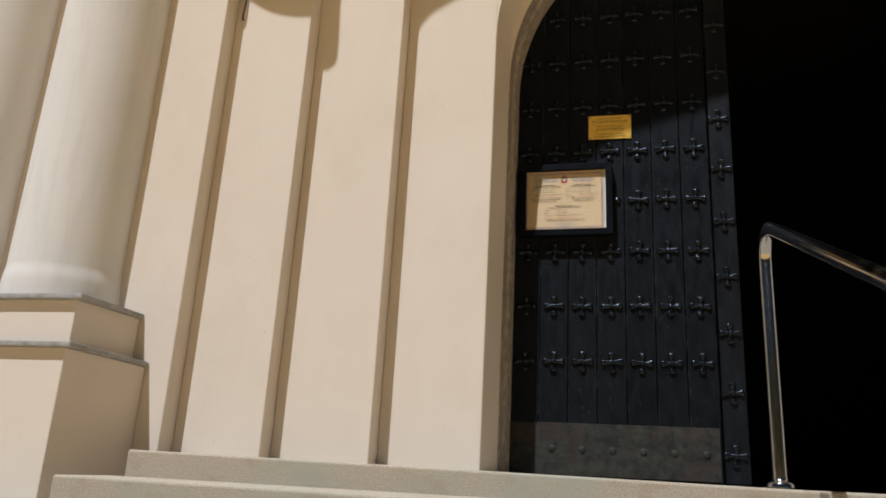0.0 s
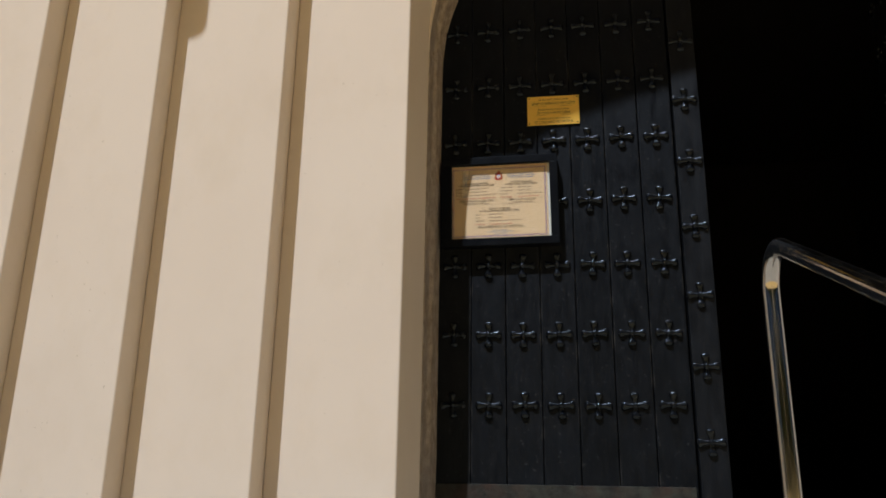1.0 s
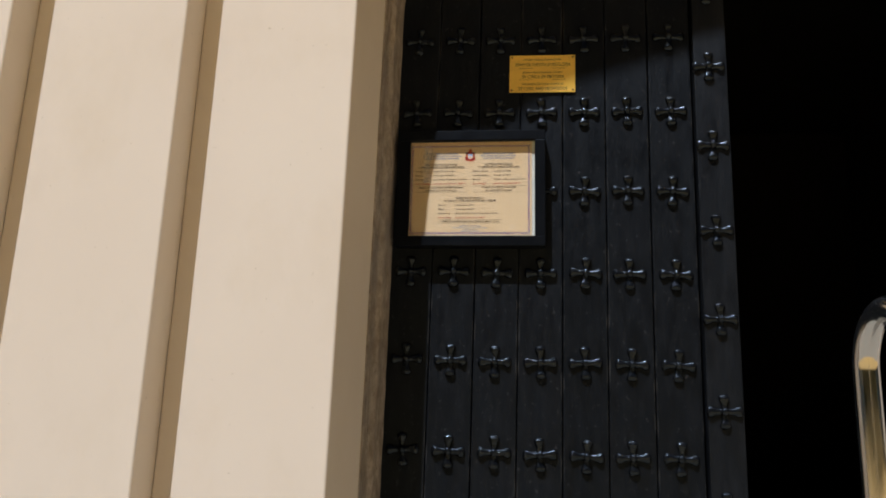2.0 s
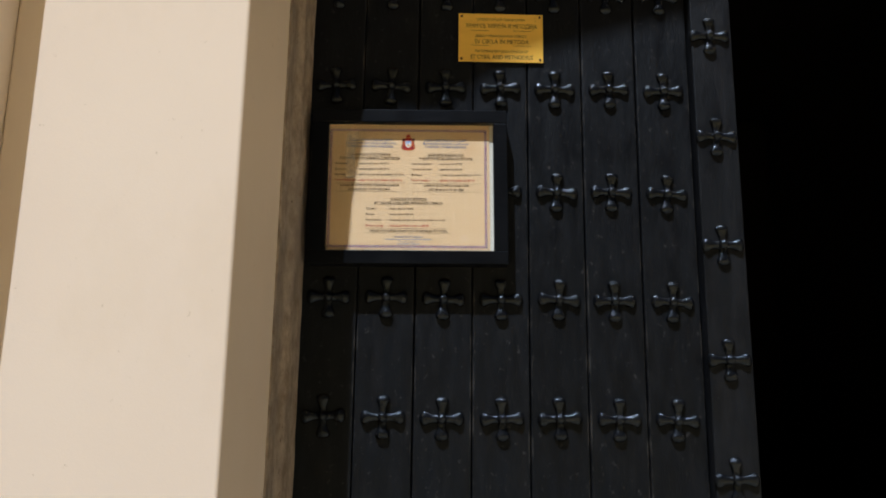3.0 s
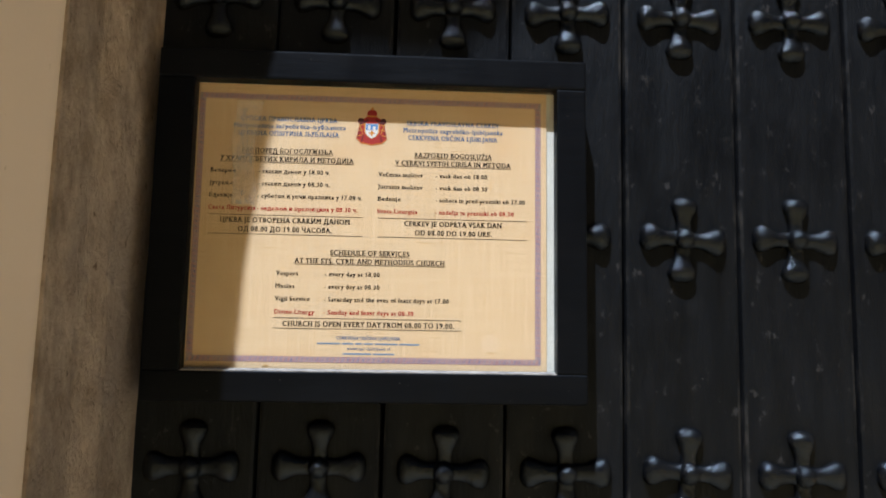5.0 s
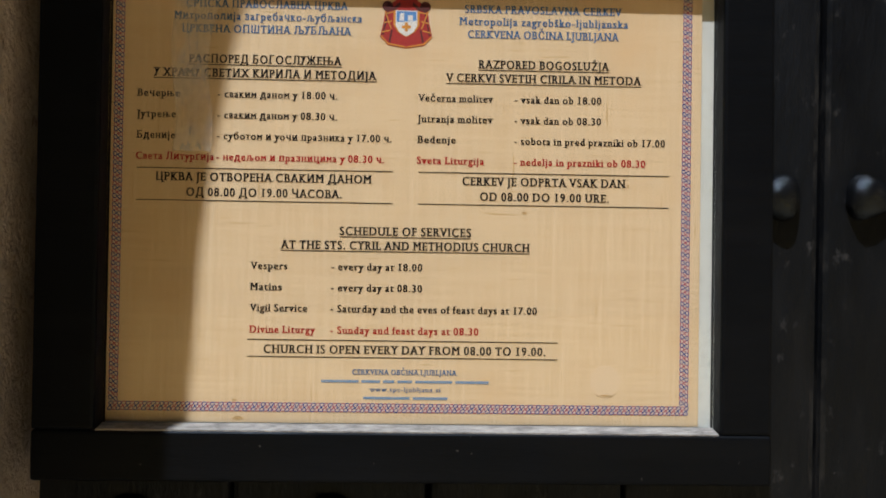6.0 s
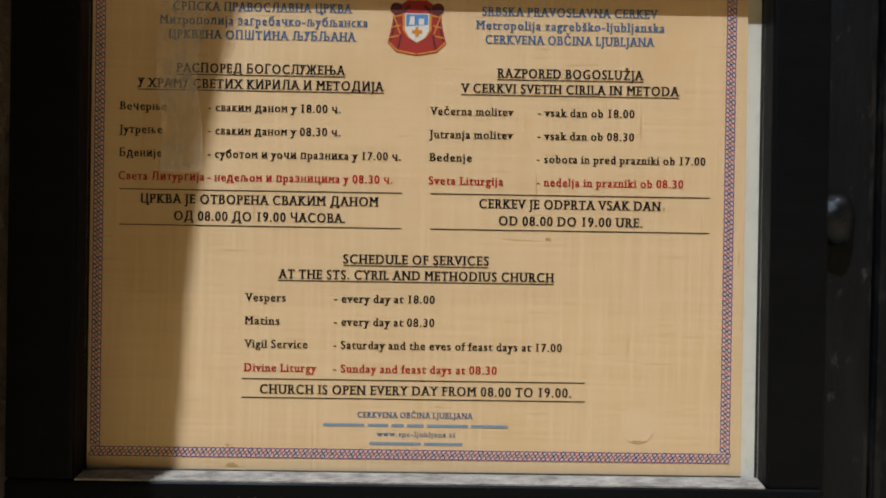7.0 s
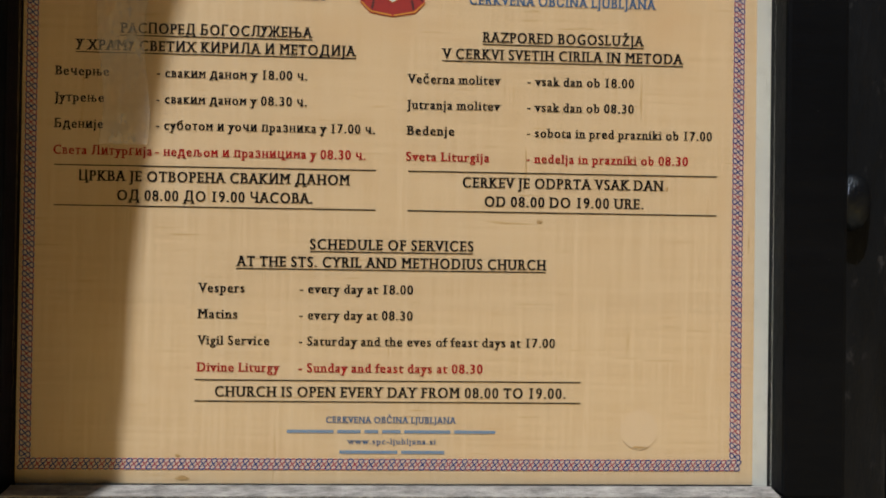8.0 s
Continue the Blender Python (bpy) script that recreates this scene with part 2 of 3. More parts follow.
def box(x0, x1, y0, y1, z0, z1, bevel=0.0, segments=1):
    bm = bmesh.new()
    bmesh.ops.create_cube(bm, size=1)
    for v in bm.verts:
        v.co = ((x0 + x1) / 2 + v.co.x * (x1 - x0), (y0 + y1) / 2 + v.co.y * (y1 - y0), (z0 + z1) / 2 + v.co.z * (z1 - z0))
    if bevel:
        bmesh.ops.bevel(bm, geom=bm.edges[:], offset=bevel, segments=segments, affect="EDGES", profile=0.6)
    return bm


def upright(plan, z0, z1, bevel=0.0):
    """A column of the given plan, its upright edges rounded."""
    bm = bmesh.new()
    low, high = [bm.verts.new((x, y, z0)) for x, y in plan], [bm.verts.new((x, y, z1)) for x, y in plan]
    n = len(plan)
    bm.faces.new(low), bm.faces.new(high)
    for i in range(n):
        bm.faces.new((low[i], low[(i + 1) % n], high[(i + 1) % n], high[i]))
    if bevel:
        edges = [e for e in bm.edges if abs(e.verts[0].co.z - e.verts[1].co.z) > 1e-4]
        bmesh.ops.bevel(bm, geom=edges, offset=bevel, segments=3, affect="EDGES", profile=0.5)
    return bm


def slab(outline, y0, y1):
    """An upright slab between two depths, with an outline in x and z."""
    bm = bmesh.new()
    a, b = [bm.verts.new((x, y0, z)) for x, z in outline], [bm.verts.new((x, y1, z)) for x, z in outline]
    n = len(outline)
    bm.faces.new(a), bm.faces.new(b)
    for i in range(n):
        bm.faces.new((a[i], a[(i + 1) % n], b[(i + 1) % n], b[i]))
    return bm


def lathe(profile, cx, cy, steps=64):
    bm = bmesh.new()
    rings = [[bm.verts.new((cx + r * math.cos(2 * math.pi * i / steps), cy + r * math.sin(2 * math.pi * i / steps), z))
              for i in range(steps)] for r, z in profile]
    for a, b in zip(rings, rings[1:]):
        for i in range(steps):
            bm.faces.new((a[i], a[(i + 1) % steps], b[(i + 1) % steps], b[i]))
    return bm


def tube(points, radius, steps=24):
    bm = bmesh.new()
    pts = [Vector(p) for p in points]
    rings, side = [], Vector((1, 0, 0))
    for i, p in enumerate(pts):
        way = (pts[min(i + 1, len(pts) - 1)] - pts[max(i - 1, 0)]).normalized()
        up = way.cross(side).normalized()
        rings.append([bm.verts.new(p + radius * (math.cos(a) * side + math.sin(a) * up))
                      for a in (2 * math.pi * k / steps for k in range(steps))])
    for a, b in zip(rings, rings[1:]):
        for i in range(steps):
            bm.faces.new((a[i], a[(i + 1) % steps], b[(i + 1) % steps], b[i]))
    return bm


# ---- the ground and the stairs ----
LANDING = 0.116
CENTRE = 0.79
# The ground plane lies out of view and acts as a warm reflector.
structure("ground", box(-60, 60, -60, 12, -1.75, -1.40), BOUNCE_GROUND, "unseen ground, coloured orange to bounce warm light", "ground")
# Unseen filler that closes the horizon and keeps reflections dark.
structure("backdrop", box(-60, 60, -42, -41, -1.4, 9.0), FAR, "plain dark green backdrop added out of view", "trees")


def stone_step(name, x0, x1, front, back, top_left, top_right, top_back, bottom, label):
    bm = box(x0, x1, front, back, bottom, LANDING)
    for v in bm.verts:
        if v.co.z > bottom + 0.01:
            near = v.co.y < (front + back) / 2
            v.co.z = (top_left if v.co.x < (x0 + x1) / 2 else top_right) if near else top_back
    edges = [e for e in bm.edges if min(v.co.z for v in e.verts) > bottom + 0.01 or abs(e.verts[0].co.z - e.verts[1].co.z) > 0.03]
    bmesh.ops.bevel(bm, geom=edges, offset=0.008, segments=2, affect="EDGES", profile=0.5)
    return structure(name, bm, GRANITE, label, "stone step")


stone_step("landing", -1.53, 0.862, -1.10, 0.06, 0.115, 0.093, LANDING, -0.10, "speckled beige granite landing slab at the church door")
stone_step("landing", 0.884, 3.15, -1.10, 0.06, 0.094, 0.10, LANDING, -0.10, "speckled beige granite landing slab beside the handrail")
stone_step("stair", -1.595, 3.15, -1.40, -1.09, 0.013, -0.006, 0.018, -0.12, "speckled granite step below the landing")
stone_step("stair", -7.0, 8.0, -1.75, 0.3, -0.085, -0.095, -0.082, -0.30, "wide granite step under the column plinth")
for i in range(10):
    z = -0.225 - 0.13 * i
    stone_step("stair", -7.0, 8.0, -2.05 - 0.30 * i, -1.74 - 0.30 * i, z, z, z + 0.004, z - 0.25, "granite step of the church stairs")

# ---- the stepped portal ----
# corner of each order: x of its inner edge, y of its front face
ORDERS = [(-1.642, -0.727), (-1.227, -0.623), (-0.777, -0.518), (-0.318, -0.404)]
REVEAL = (-0.2775, -0.197)
TOP = 5.2


def mirrored(points):
    return [(2 * CENTRE - x, y) for x, y in reversed(points)]


def portal_order(number, left, right, front):
    plan = [(left, front), (right, front), (right, 0.06), (left, 0.06)]
    if number == 4:
        plan = [(left, front), (right, front), REVEAL, (REVEAL[0], 0.0), (REVEAL[0] - 0.06, 0.0), (REVEAL[0] - 0.06, 0.06), (left, 0.06)]
    for side, pts in (("left", plan), ("right", mirrored(plan))):
        structure("wall_%s_%d" % (side, number), upright(pts, -0.12, TOP, 0.006), PLASTER,
                  "smooth cream plaster jamb of the stepped portal", "wall")


edge = -6.5
for number, (right, front) in enumerate(ORDERS, 1):
    portal_order(number, edge, right, front)
    edge = right


def arch_outline(radius, spring, top, half):
    """Wall with an arched opening that reaches down to its lower edge."""
    arc = [(CENTRE + radius * math.cos(a), spring + radius * math.sin(a)) for a in (math.pi * k / 48 for k in range(49))]
    return [(CENTRE + half, spring)] + arc + [(CENTRE - half, spring), (CENTRE - half, top), (CENTRE + half, top)]


SPRING = 2.09


def splayed_arch():
    """The innermost order turned over the doorway, its soffit splayed like the jambs."""
    front, back = arch_outline(1.108, 2.22, TOP, 1.1085), arch_outline(1.0685, 2.16, TOP, 1.1085)
    bm = bmesh.new()
    a, b = [bm.verts.new((x, -0.4035, z)) for x, z in front], [bm.verts.new((x, -0.199, z)) for x, z in back]
    n = len(front)
    bm.faces.new(a), bm.faces.new(b)
    for i in range(n):
        bm.faces.new((a[i], a[(i + 1) % n], b[(i + 1) % n], b[i]))
    return bm


structure("wall_arch", splayed_arch(), PLASTER, "cream plaster round arch of the stepped portal", "wall")
structure("wall_tympanum", slab(arch_outline(1.066, SPRING, TOP, 1.10), -0.197, -0.006), PLASTER,
          "cream plaster wall over the round arched doorway", "wall")


def stone_surround():
    profile = [(1.0640, -0.1955), (1.0637, -0.150), (1.0632, -0.116), (1.0600, -0.108), (1.0500, -0.094), (1.0480, -0.088), (1.040, 0.0), (1.12, 0.0), (1.12, -0.19)]
    path = [(-1, z) for z in np.linspace(0.09, SPRING, 90)[:-1]]
    path += [(a, None) for a in np.linspace(math.pi, 0, 60)]
    path += [(1, z) for z in np.linspace(SPRING, 0.09, 90)[1:]]
    bm = bmesh.new()
    rings = []
    for a, z in path:
        ring = []
        for k, (r, y) in enumerate(profile):
            if 0 < k < 7:
                r = r + 0.0020 * noise.noise((a * 3 + k * 1.7, (z or 0) * 14, a * 5))
            x, h = (CENTRE + a * r, z) if z is not None else (CENTRE + r * math.cos(a), SPRING + r * math.sin(a))
            ring.append(bm.verts.new((x, y, h)))
        rings.append(ring)
    n = len(profile)
    for p, q in zip(rings, rings[1:]):
        for i in range(n):
            bm.faces.new((p[i], p[(i + 1) % n], q[(i + 1) % n], q[i]))
    return bm


structure("trim_door_surround", stone_surround(), SANDSTONE, "worn brown sandstone surround of the church door", "door surround")


def shadow_arch_outline():
    """Unseen front wall above, added to cast shade: a low arch between two round-ended corbels."""
    rad, mid = 2.975, 1.917
    half = CENTRE + 1.451
    a0 = math.acos(half / rad)
    def crown(x):
        """How far the arch hangs below its circle to place its shadow edge: a lower crown, and a small drop at each
        haunch.
        """
        far = abs(x - CENTRE)
        u = min(1, max(0, (1.52 - far) / 0.22))
        v = min(1, max(0, (far - 2.06) / 0.12))
        drop = 0.048 * u * u * (3 - 2 * u) + 0.055 * math.exp(-((far - 1.28) / 0.085) ** 2)
        return drop + 0.03 * math.exp(-((far - 1.72) / 0.10) ** 2) + 0.10 * math.exp(-((far - 1.96) / 0.075) ** 2) - 0.16 * v * v * (3 - 2 * v)

    arc = [(CENTRE + rad * math.cos(a), mid + rad * math.sin(a) - crown(CENTRE + rad * math.cos(a))) for a in (a0 + (math.pi - 2 * a0) * k / 90 for k in range(91))]
    left = [(-1.436, 3.76)] + [(-1.495 + 0.059 * math.cos(a), 3.68 - 0.059 * math.sin(a)) for a in (math.pi / 2 * k / 6 for k in range(7))]
    left += [(-1.495 - 0.455 * math.sin(a), 3.96 - 0.339 * math.cos(a)) for a in (math.pi / 2 * k / 12 for k in range(1, 13))]
    right = [(2 * CENTRE - x, z) for x, z in reversed(left)]
    return right + arc + left + [(-1.95, 7.5), (2 * CENTRE + 1.95, 7.5)]


# Added shadow caster, out of view: its lower edge draws shade on door and jambs.
structure("wall_porch_arch", slab(shadow_arch_outline(), -1.20, -0.20), PLASTER, "unseen plaster arch over the portal recess, shaped to cast its shadows", "wall")

# ---- the interior, its deep shade put into the colour ----
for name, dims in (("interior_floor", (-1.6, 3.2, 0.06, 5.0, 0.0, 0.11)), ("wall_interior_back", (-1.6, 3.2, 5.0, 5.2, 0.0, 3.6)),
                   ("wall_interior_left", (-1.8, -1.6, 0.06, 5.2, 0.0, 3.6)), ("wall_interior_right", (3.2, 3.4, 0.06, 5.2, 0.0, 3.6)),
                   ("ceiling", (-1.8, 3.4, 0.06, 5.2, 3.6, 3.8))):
    structure(name, box(*dims), INTERIOR_SHADE, "church entrance interior, its shade painted near-black", "interior")
structure("wall_interior_front", slab(arch_outline(1.16, SPRING, 3.6, 1.25), 0.062, 0.09), INTERIOR_SHADE, "inner side of the front wall, its shade painted near-black", "wall")


# ---- the iron-studded door ----
def cross_mesh():
    """A forged cross with four flared, rounded arms and a domed boss."""
    bm = bmesh.new()
    # distance from the middle, half width, height
    arm = [(0.003, 0.0112, 0.0088), (0.012, 0.0098, 0.0082), (0.020, 0.0096, 0.0082), (0.0260, 0.0112, 0.0092), (0.0310, 0.0138, 0.0106),
           (0.0360, 0.0161, 0.0116), (0.0405, 0.0170, 0.0116), (0.0445, 0.0160, 0.0100), (0.0480, 0.0126, 0.0068), (0.0508, 0.0070, 0.0026)]
    for k in range(4):
        turn = Matrix.Rotation(k * math.pi / 2, 3, "Y")
        rings = []
        for d, w, h in arm:
            if k == 3:
                w *= 0.94
            rings.append([bm.verts.new(turn @ Vector((d * (1.0 if k % 2 else 1.02), -h * math.sin(a) ** 0.8 if a > 0.01 and a < 3.13 else 0.001,
                                                      w * math.cos(a)))) for a in (math.pi * i / 8 for i in range(9))])
        for p, q in zip(rings, rings[1:]):
            for i in range(8):
                bm.faces.new((p[i], p[i + 1], q[i + 1], q[i]))
        bm.faces.new(rings[-1])
    rings = []
    for j in range(5):
        b = math.pi / 2 * j / 5
        rings.append([bm.verts.new((0.0124 * math.cos(b) * math.cos(a), -0.0068 - 0.0128 * math.sin(b), 0.0132 * math.cos(b) * math.sin(a)))
                      for a in (2 * math.pi * i / 12 for i in range(12))])
    tip = bm.verts.new((0, -0.0197, 0))
    for p, q in zip(rings, rings[1:]):
        for i in range(12):
            bm.faces.new((p[i], p[(i + 1) % 12], q[(i + 1) % 12], q[i]))
    for i in range(12):
        bm.faces.new((rings[-1][i], rings[-1][(i + 1) % 12], tip))
    return finish("iron_cross", bm, IRON, True)


def dome_mesh(name, radius, height, material):
    bm = bmesh.new()
    rings = [[bm.verts.new((radius * math.cos(b) * math.cos(a), -height * math.sin(b), radius * math.cos(b) * math.sin(a)))
              for a in (2 * math.pi * i / 14 for i in range(14))] for b in (math.pi / 2 * j / 5 for j in range(5))]
    for p, q in zip(rings, rings[1:]):
        for i in range(14):
            bm.faces.new((p[i], p[(i + 1) % 14], q[(i + 1) % 14], q[i]))
    bm.faces.new(rings[-1])
    return finish(name, bm, material, True)


PLANK = finish("plank", box(-0.0674, 0.0674, 0.0, 0.045, 0.0, 3.06, 0.0045, 2), PAINT)
CROSS, RIVET = cross_mesh(), dome_mesh("rivet", 0.017, 0.007, KICK)
ROWS = [0.652, 0.925, 1.205, 1.474, 1.745, 2.005, 2.278, 2.550, 2.820]
STRAP_ROWS = [0.245, 0.519, 0.795, 1.067, 1.344, 1.619, 1.890, 2.163, 2.436, 2.71]


def door_leaf(name, side, label, strap):
    """A leaf hung at x 0; side 1 reaches to the right, -1 to the left."""
    leaf = thing(name, 0, 0, 0, label, "door", "", "structure")
    rng = random.Random(7 + side)
    part("door_back", box(min(0, side * 1.06), max(0, side * 1.06), 0.046, 0.058, 0.125, 3.18), STRIP_PAINT, leaf)
    for i in range(7):
        x = side * (0.069 + 0.1378 * i)
        board = part("plank", PLANK, None, leaf)
        board.location = (x, rng.uniform(-0.0005, 0.0012), 0.124)
        board.rotation_euler = (0, rng.uniform(-0.0004, 0.0004), 0)
        for z in ROWS:
            if (x - side * 0.97) ** 2 + max(0, z - SPRING + 0.1) ** 2 > 1.0:
                continue
            stud = part("iron_cross", CROSS, None, leaf)
            stud.location = (x + rng.uniform(-0.002, 0.002), -0.0005, z + rng.uniform(-0.002, 0.002))
            stud.rotation_euler = (0, radians(rng.uniform(-3.5, 3.5)), 0)
        if i or side < 0:
            r = part("rivet", RIVET, None, leaf)
            r.location = (x, -0.0055, 0.243)
    part("kick_plate", box(min(side * 0.004, side * 0.955), max(side * 0.004, side * 0.955), -0.006, -0.0025, 0.128, 0.362, 0.001), KICK, leaf,
         "dull greenish sheet metal kick plate")
    if strap:
        part("meeting_strip", box(min(side * 0.972, side * 1.076), max(side * 0.972, side * 1.076), -0.016, 0.045, 0.124, 3.1, 0.004, 2), STRIP_PAINT, leaf)
        for z in STRAP_ROWS:
            stud = part("iron_cross", CROSS, None, leaf)
            stud.location = (side * 1.0185 + rng.uniform(-0.002, 0.002), -0.0165, z + rng.uniform(-0.002, 0.002))
            stud.rotation_euler = (0, radians(rng.uniform(-3.5, 3.5)), 0)
    return leaf


door = door_leaf("door_1", 1, "closed black plank door leaf studded with forged iron crosses", True)
door.location = (-0.2565, 0, 0)
other = door_leaf("door_2", -1, "black plank door leaf standing open into the dark", False)
other.matrix_basis = pose(1.84, 0.03, 0, 0, 0, -96)


# ---- writing ----
def font_mesh(text):
    data = bpy.data.curves.new("writing", "FONT")
    data.body, data.resolution_u = text, 6
    ob = new("writing", data)
    bpy.context.view_layer.update()
    me = bpy.data.meshes.new_from_object(ob.evaluated_get(bpy.context.evaluated_depsgraph_get()))
    bpy.data.objects.remove(ob)
    return me


CAPITAL = max(v.co.y for v in font_mesh("H").vertices)
# letters that two alphabets share, small capitals, and letters joined from two
SHARED = dict(zip("АВЕКМНОРСТУХЈаеосрухј", "ABEKMHOPCTYXJaeocpyxj"))
SMALL = dict(zip("нмвкт", "HMBKT"))
RAISED = {"У": ("y", 1.05, 0.225), "Ћ": ("h", 1.0, 0.0)}
JOINED = {"Љ": ("Л", 1.0), "Њ": ("H", 1.0), "љ": ("Л", 0.72), "њ": ("H", 0.72)}
GLYPHS = {}


def width_of(text):
    me = font_mesh(text)
    xs = [v.co.x for v in me.vertices]
    bpy.data.meshes.remove(me)
    return max(xs) - min(xs)


PAIR = width_of("HH")


SMALL_TOP = max(v.co.y for v in font_mesh("x").vertices)
TALL_TOP = max(v.co.y for v in font_mesh("l").vertices)


def serifs(letter, pts, polys):
    """Short slabs across the free ends of a letter's stems."""
    if not letter.isalpha() and letter not in "14":
        return
    used = collections.Counter(frozenset((f[i], f[(i + 1) % len(f)])) for f in polys for i in range(len(f)))
    ends = []
    for edge_pair, count in used.items():
        if count == 1 and len(edge_pair) == 2:
            (xa, ya), (xb, yb) = (pts[i] for i in edge_pair)
            if abs(ya - yb) < 0.004 and abs(xa - xb) > 0.035:
                ends.append((min(xa, xb), max(xa, xb), (ya + yb) / 2))
    low, far_left = min(p[1] for p in pts), min(p[0] for p in pts)
    far_right = max(p[0] for p in pts)
    over, thick = 0.092, 0.062

    def slab_at(x0, x1, y0, y1):
        base = len(pts)
        pts.extend([(x0, y0), (x1, y0), (x1, y1), (x0, y1)])
        polys.append((base, base + 1, base + 2, base + 3))

    for x0, x1, y in ends:
        foot = abs(y) < 0.02 or (low < -0.1 and abs(y - low) < 0.01)
        head = any(abs(y - top) < 0.02 for top in (CAPITAL, SMALL_TOP, TALL_TOP)) and not (letter in "ijј" and y > SMALL_TOP + 0.03)
        if not (foot or head):
            continue
        y0, y1 = (y, y + thick) if foot else (y - thick, y)
        if x1 - x0 < 0.20:
            right = 0.0 if head and letter in "bdhijklmnpru" and y < TALL_TOP + 0.02 else over
            slab_at(x0 - over, x1 + right, y0, y1)
        elif letter in "BDEFLPRБВГЕЂЋ":
            slab_at(far_left - over, far_left + 0.02, y0, y1)
        if x1 - x0 > 0.22 and letter in "EFTZLГЕТЦ" and not (letter == "Ц"):
            drop = (y, y + 0.15) if foot else (y - 0.15, y)
            if letter not in "T" or head:
                slab_at(far_right - 0.06, far_right, *drop)
            if letter == "T" and head:
                slab_at(far_left, far_left + 0.06, *drop)


def glyph(letter, slabs):
    """Outline corners and faces of one letter, and how far it moves the pen."""
    if (letter, slabs) not in GLYPHS:
        me = font_mesh(letter)
        pts, polys = [(v.co.x, v.co.y) for v in me.vertices], [tuple(f.vertices) for f in me.polygons]
        if slabs:
            serifs(letter, pts, polys)
        GLYPHS[letter, slabs] = (pts, polys, width_of("H" + letter + "H") - PAIR)
        bpy.data.meshes.remove(me)
    return GLYPHS[letter, slabs]


def bowl(scale):
    """The round lower half of a joined letter, its left edge at 0."""
    w, h, t, n = 0.30 * scale, 0.56 * CAPITAL * scale, 0.085 * scale, 12
    outer = [(0, h)] + [(w - h / 2 + h / 2 * math.sin(math.pi * i / n), h / 2 + h / 2 * math.cos(math.pi * i / n)) for i in range(n + 1)] + [(0, 0)]
    inner = [(0, h - t)] + [(w - h / 2 + (h / 2 - t) * math.sin(math.pi * i / n), h / 2 + (h / 2 - t) * math.cos(math.pi * i / n)) for i in range(n + 1)] + [(0, t)]
    k = len(outer)
    return outer + inner, [(i, i + 1, k + i + 1, k + i) for i in range(k - 1)], w


def set_line(text, slabs):
    """The corners and faces of a line of writing, letter by letter."""
    verts, faces, pen = [], [], 0.0

    def put(pts, polys, scale):
        base = len(verts)
        verts.extend((pen + x * scale, y * scale + up) for x, y in pts)
        faces.extend(tuple(base + i for i in f) for f in polys)

    for letter in text:
        if letter == " ":
            pen += 0.30
            continue
        scale, up = 1.0, 0.0
        if letter in JOINED:
            first, scale = JOINED[letter]
        elif letter in SMALL:
            first, scale = SMALL[letter], 0.72
        elif letter in RAISED:
            first, scale, up = RAISED[letter]
        else:
            first = SHARED.get(letter, letter)
        pts, polys, step = glyph(first, slabs)
        put(pts, polys, scale)
        if letter in JOINED:
            pen += max(x for x, y in pts) * scale - 0.02
            pts, polys, wide = bowl(scale)
            put(pts, polys, 1.0)
            pen += wide + 0.06
        elif letter == "Ћ":
            put([(-0.05, 0.53), (0.34, 0.53), (0.34, 0.60), (-0.05, 0.60)], [(0, 1, 2, 3)], 1.0)
            pen += step
        else:
            pen += step * scale
        pen += 0.115 if slabs else 0.03
    return verts, faces


def write(text, x0, x1, z, capital, y, material, parent, underline=False, name="text_line", heavy=0.0, slabs=True):
    """One line of writing, fitted between x0 and x1 with its foot at z."""
    corners, faces = set_line(text, slabs)
    xs = [c[0] for c in corners]
    low = min(xs)
    sx, sz = (x1 - x0) / (max(xs) - low), capital / CAPITAL
    verts, polys = [], []
    for k in ((-1, 0, 1) if heavy else (0,)):
        base = len(verts)
        verts += [(x0 + (cx - low + k * heavy) * sx, y - 0.00001 * (k + 1), z + cz * sz) for cx, cz in corners]
        polys += [tuple(base + i for i in f) for f in faces]
    me = bpy.data.meshes.new(name)
    me.from_pydata(verts, [], polys)
    me.materials.clear()
    me.materials.append(material)
    line = part(name, me, None, parent)
    if underline:
        part("underline", box(x0, x1, y, y + 0.0001, z - capital * 0.27, z - capital * 0.17), material, parent)
    return line


def flat(points, y):
    bm = bmesh.new()
    bm.faces.new([bm.verts.new((x, y, z)) for x, z in points])
    return bm


def disc(cx, cz, rx, rz, y, steps=20):
    return flat([(cx + rx * math.cos(2 * math.pi * i / steps), cz + rz * math.sin(2 * math.pi * i / steps)) for i in range(steps)], y)


# ---- the framed notice ----
PIVOT = 1.4705
notice = thing("notice_frame", 0, 0, PIVOT, "black wooden frame with a printed notice, hung on the door", "picture frame")
notice.rotation_euler = (0, radians(-0.5), 0)


def lift(ob):
    """Shift a part down, so that it hangs from the frame's own middle."""
    ob.location.z -= PIVOT
    return ob


FX0, FX1, FZ0, FZ1 = -0.236, 0.2385, 1.2795, 1.6640
IX0, IX1, IZ0, IZ1 = -0.1965, 0.2052, 1.3120, 1.6310
FRONT = -0.048
for dims in ((FX0, FX1, IZ1, FZ1), (FX0, FX1, FZ0, IZ0)):
    lift(part("frame_rail", box(dims[0], dims[1], FRONT, -0.003, dims[2], dims[3], 0.0028, 3), FRAME_PAINT, notice))
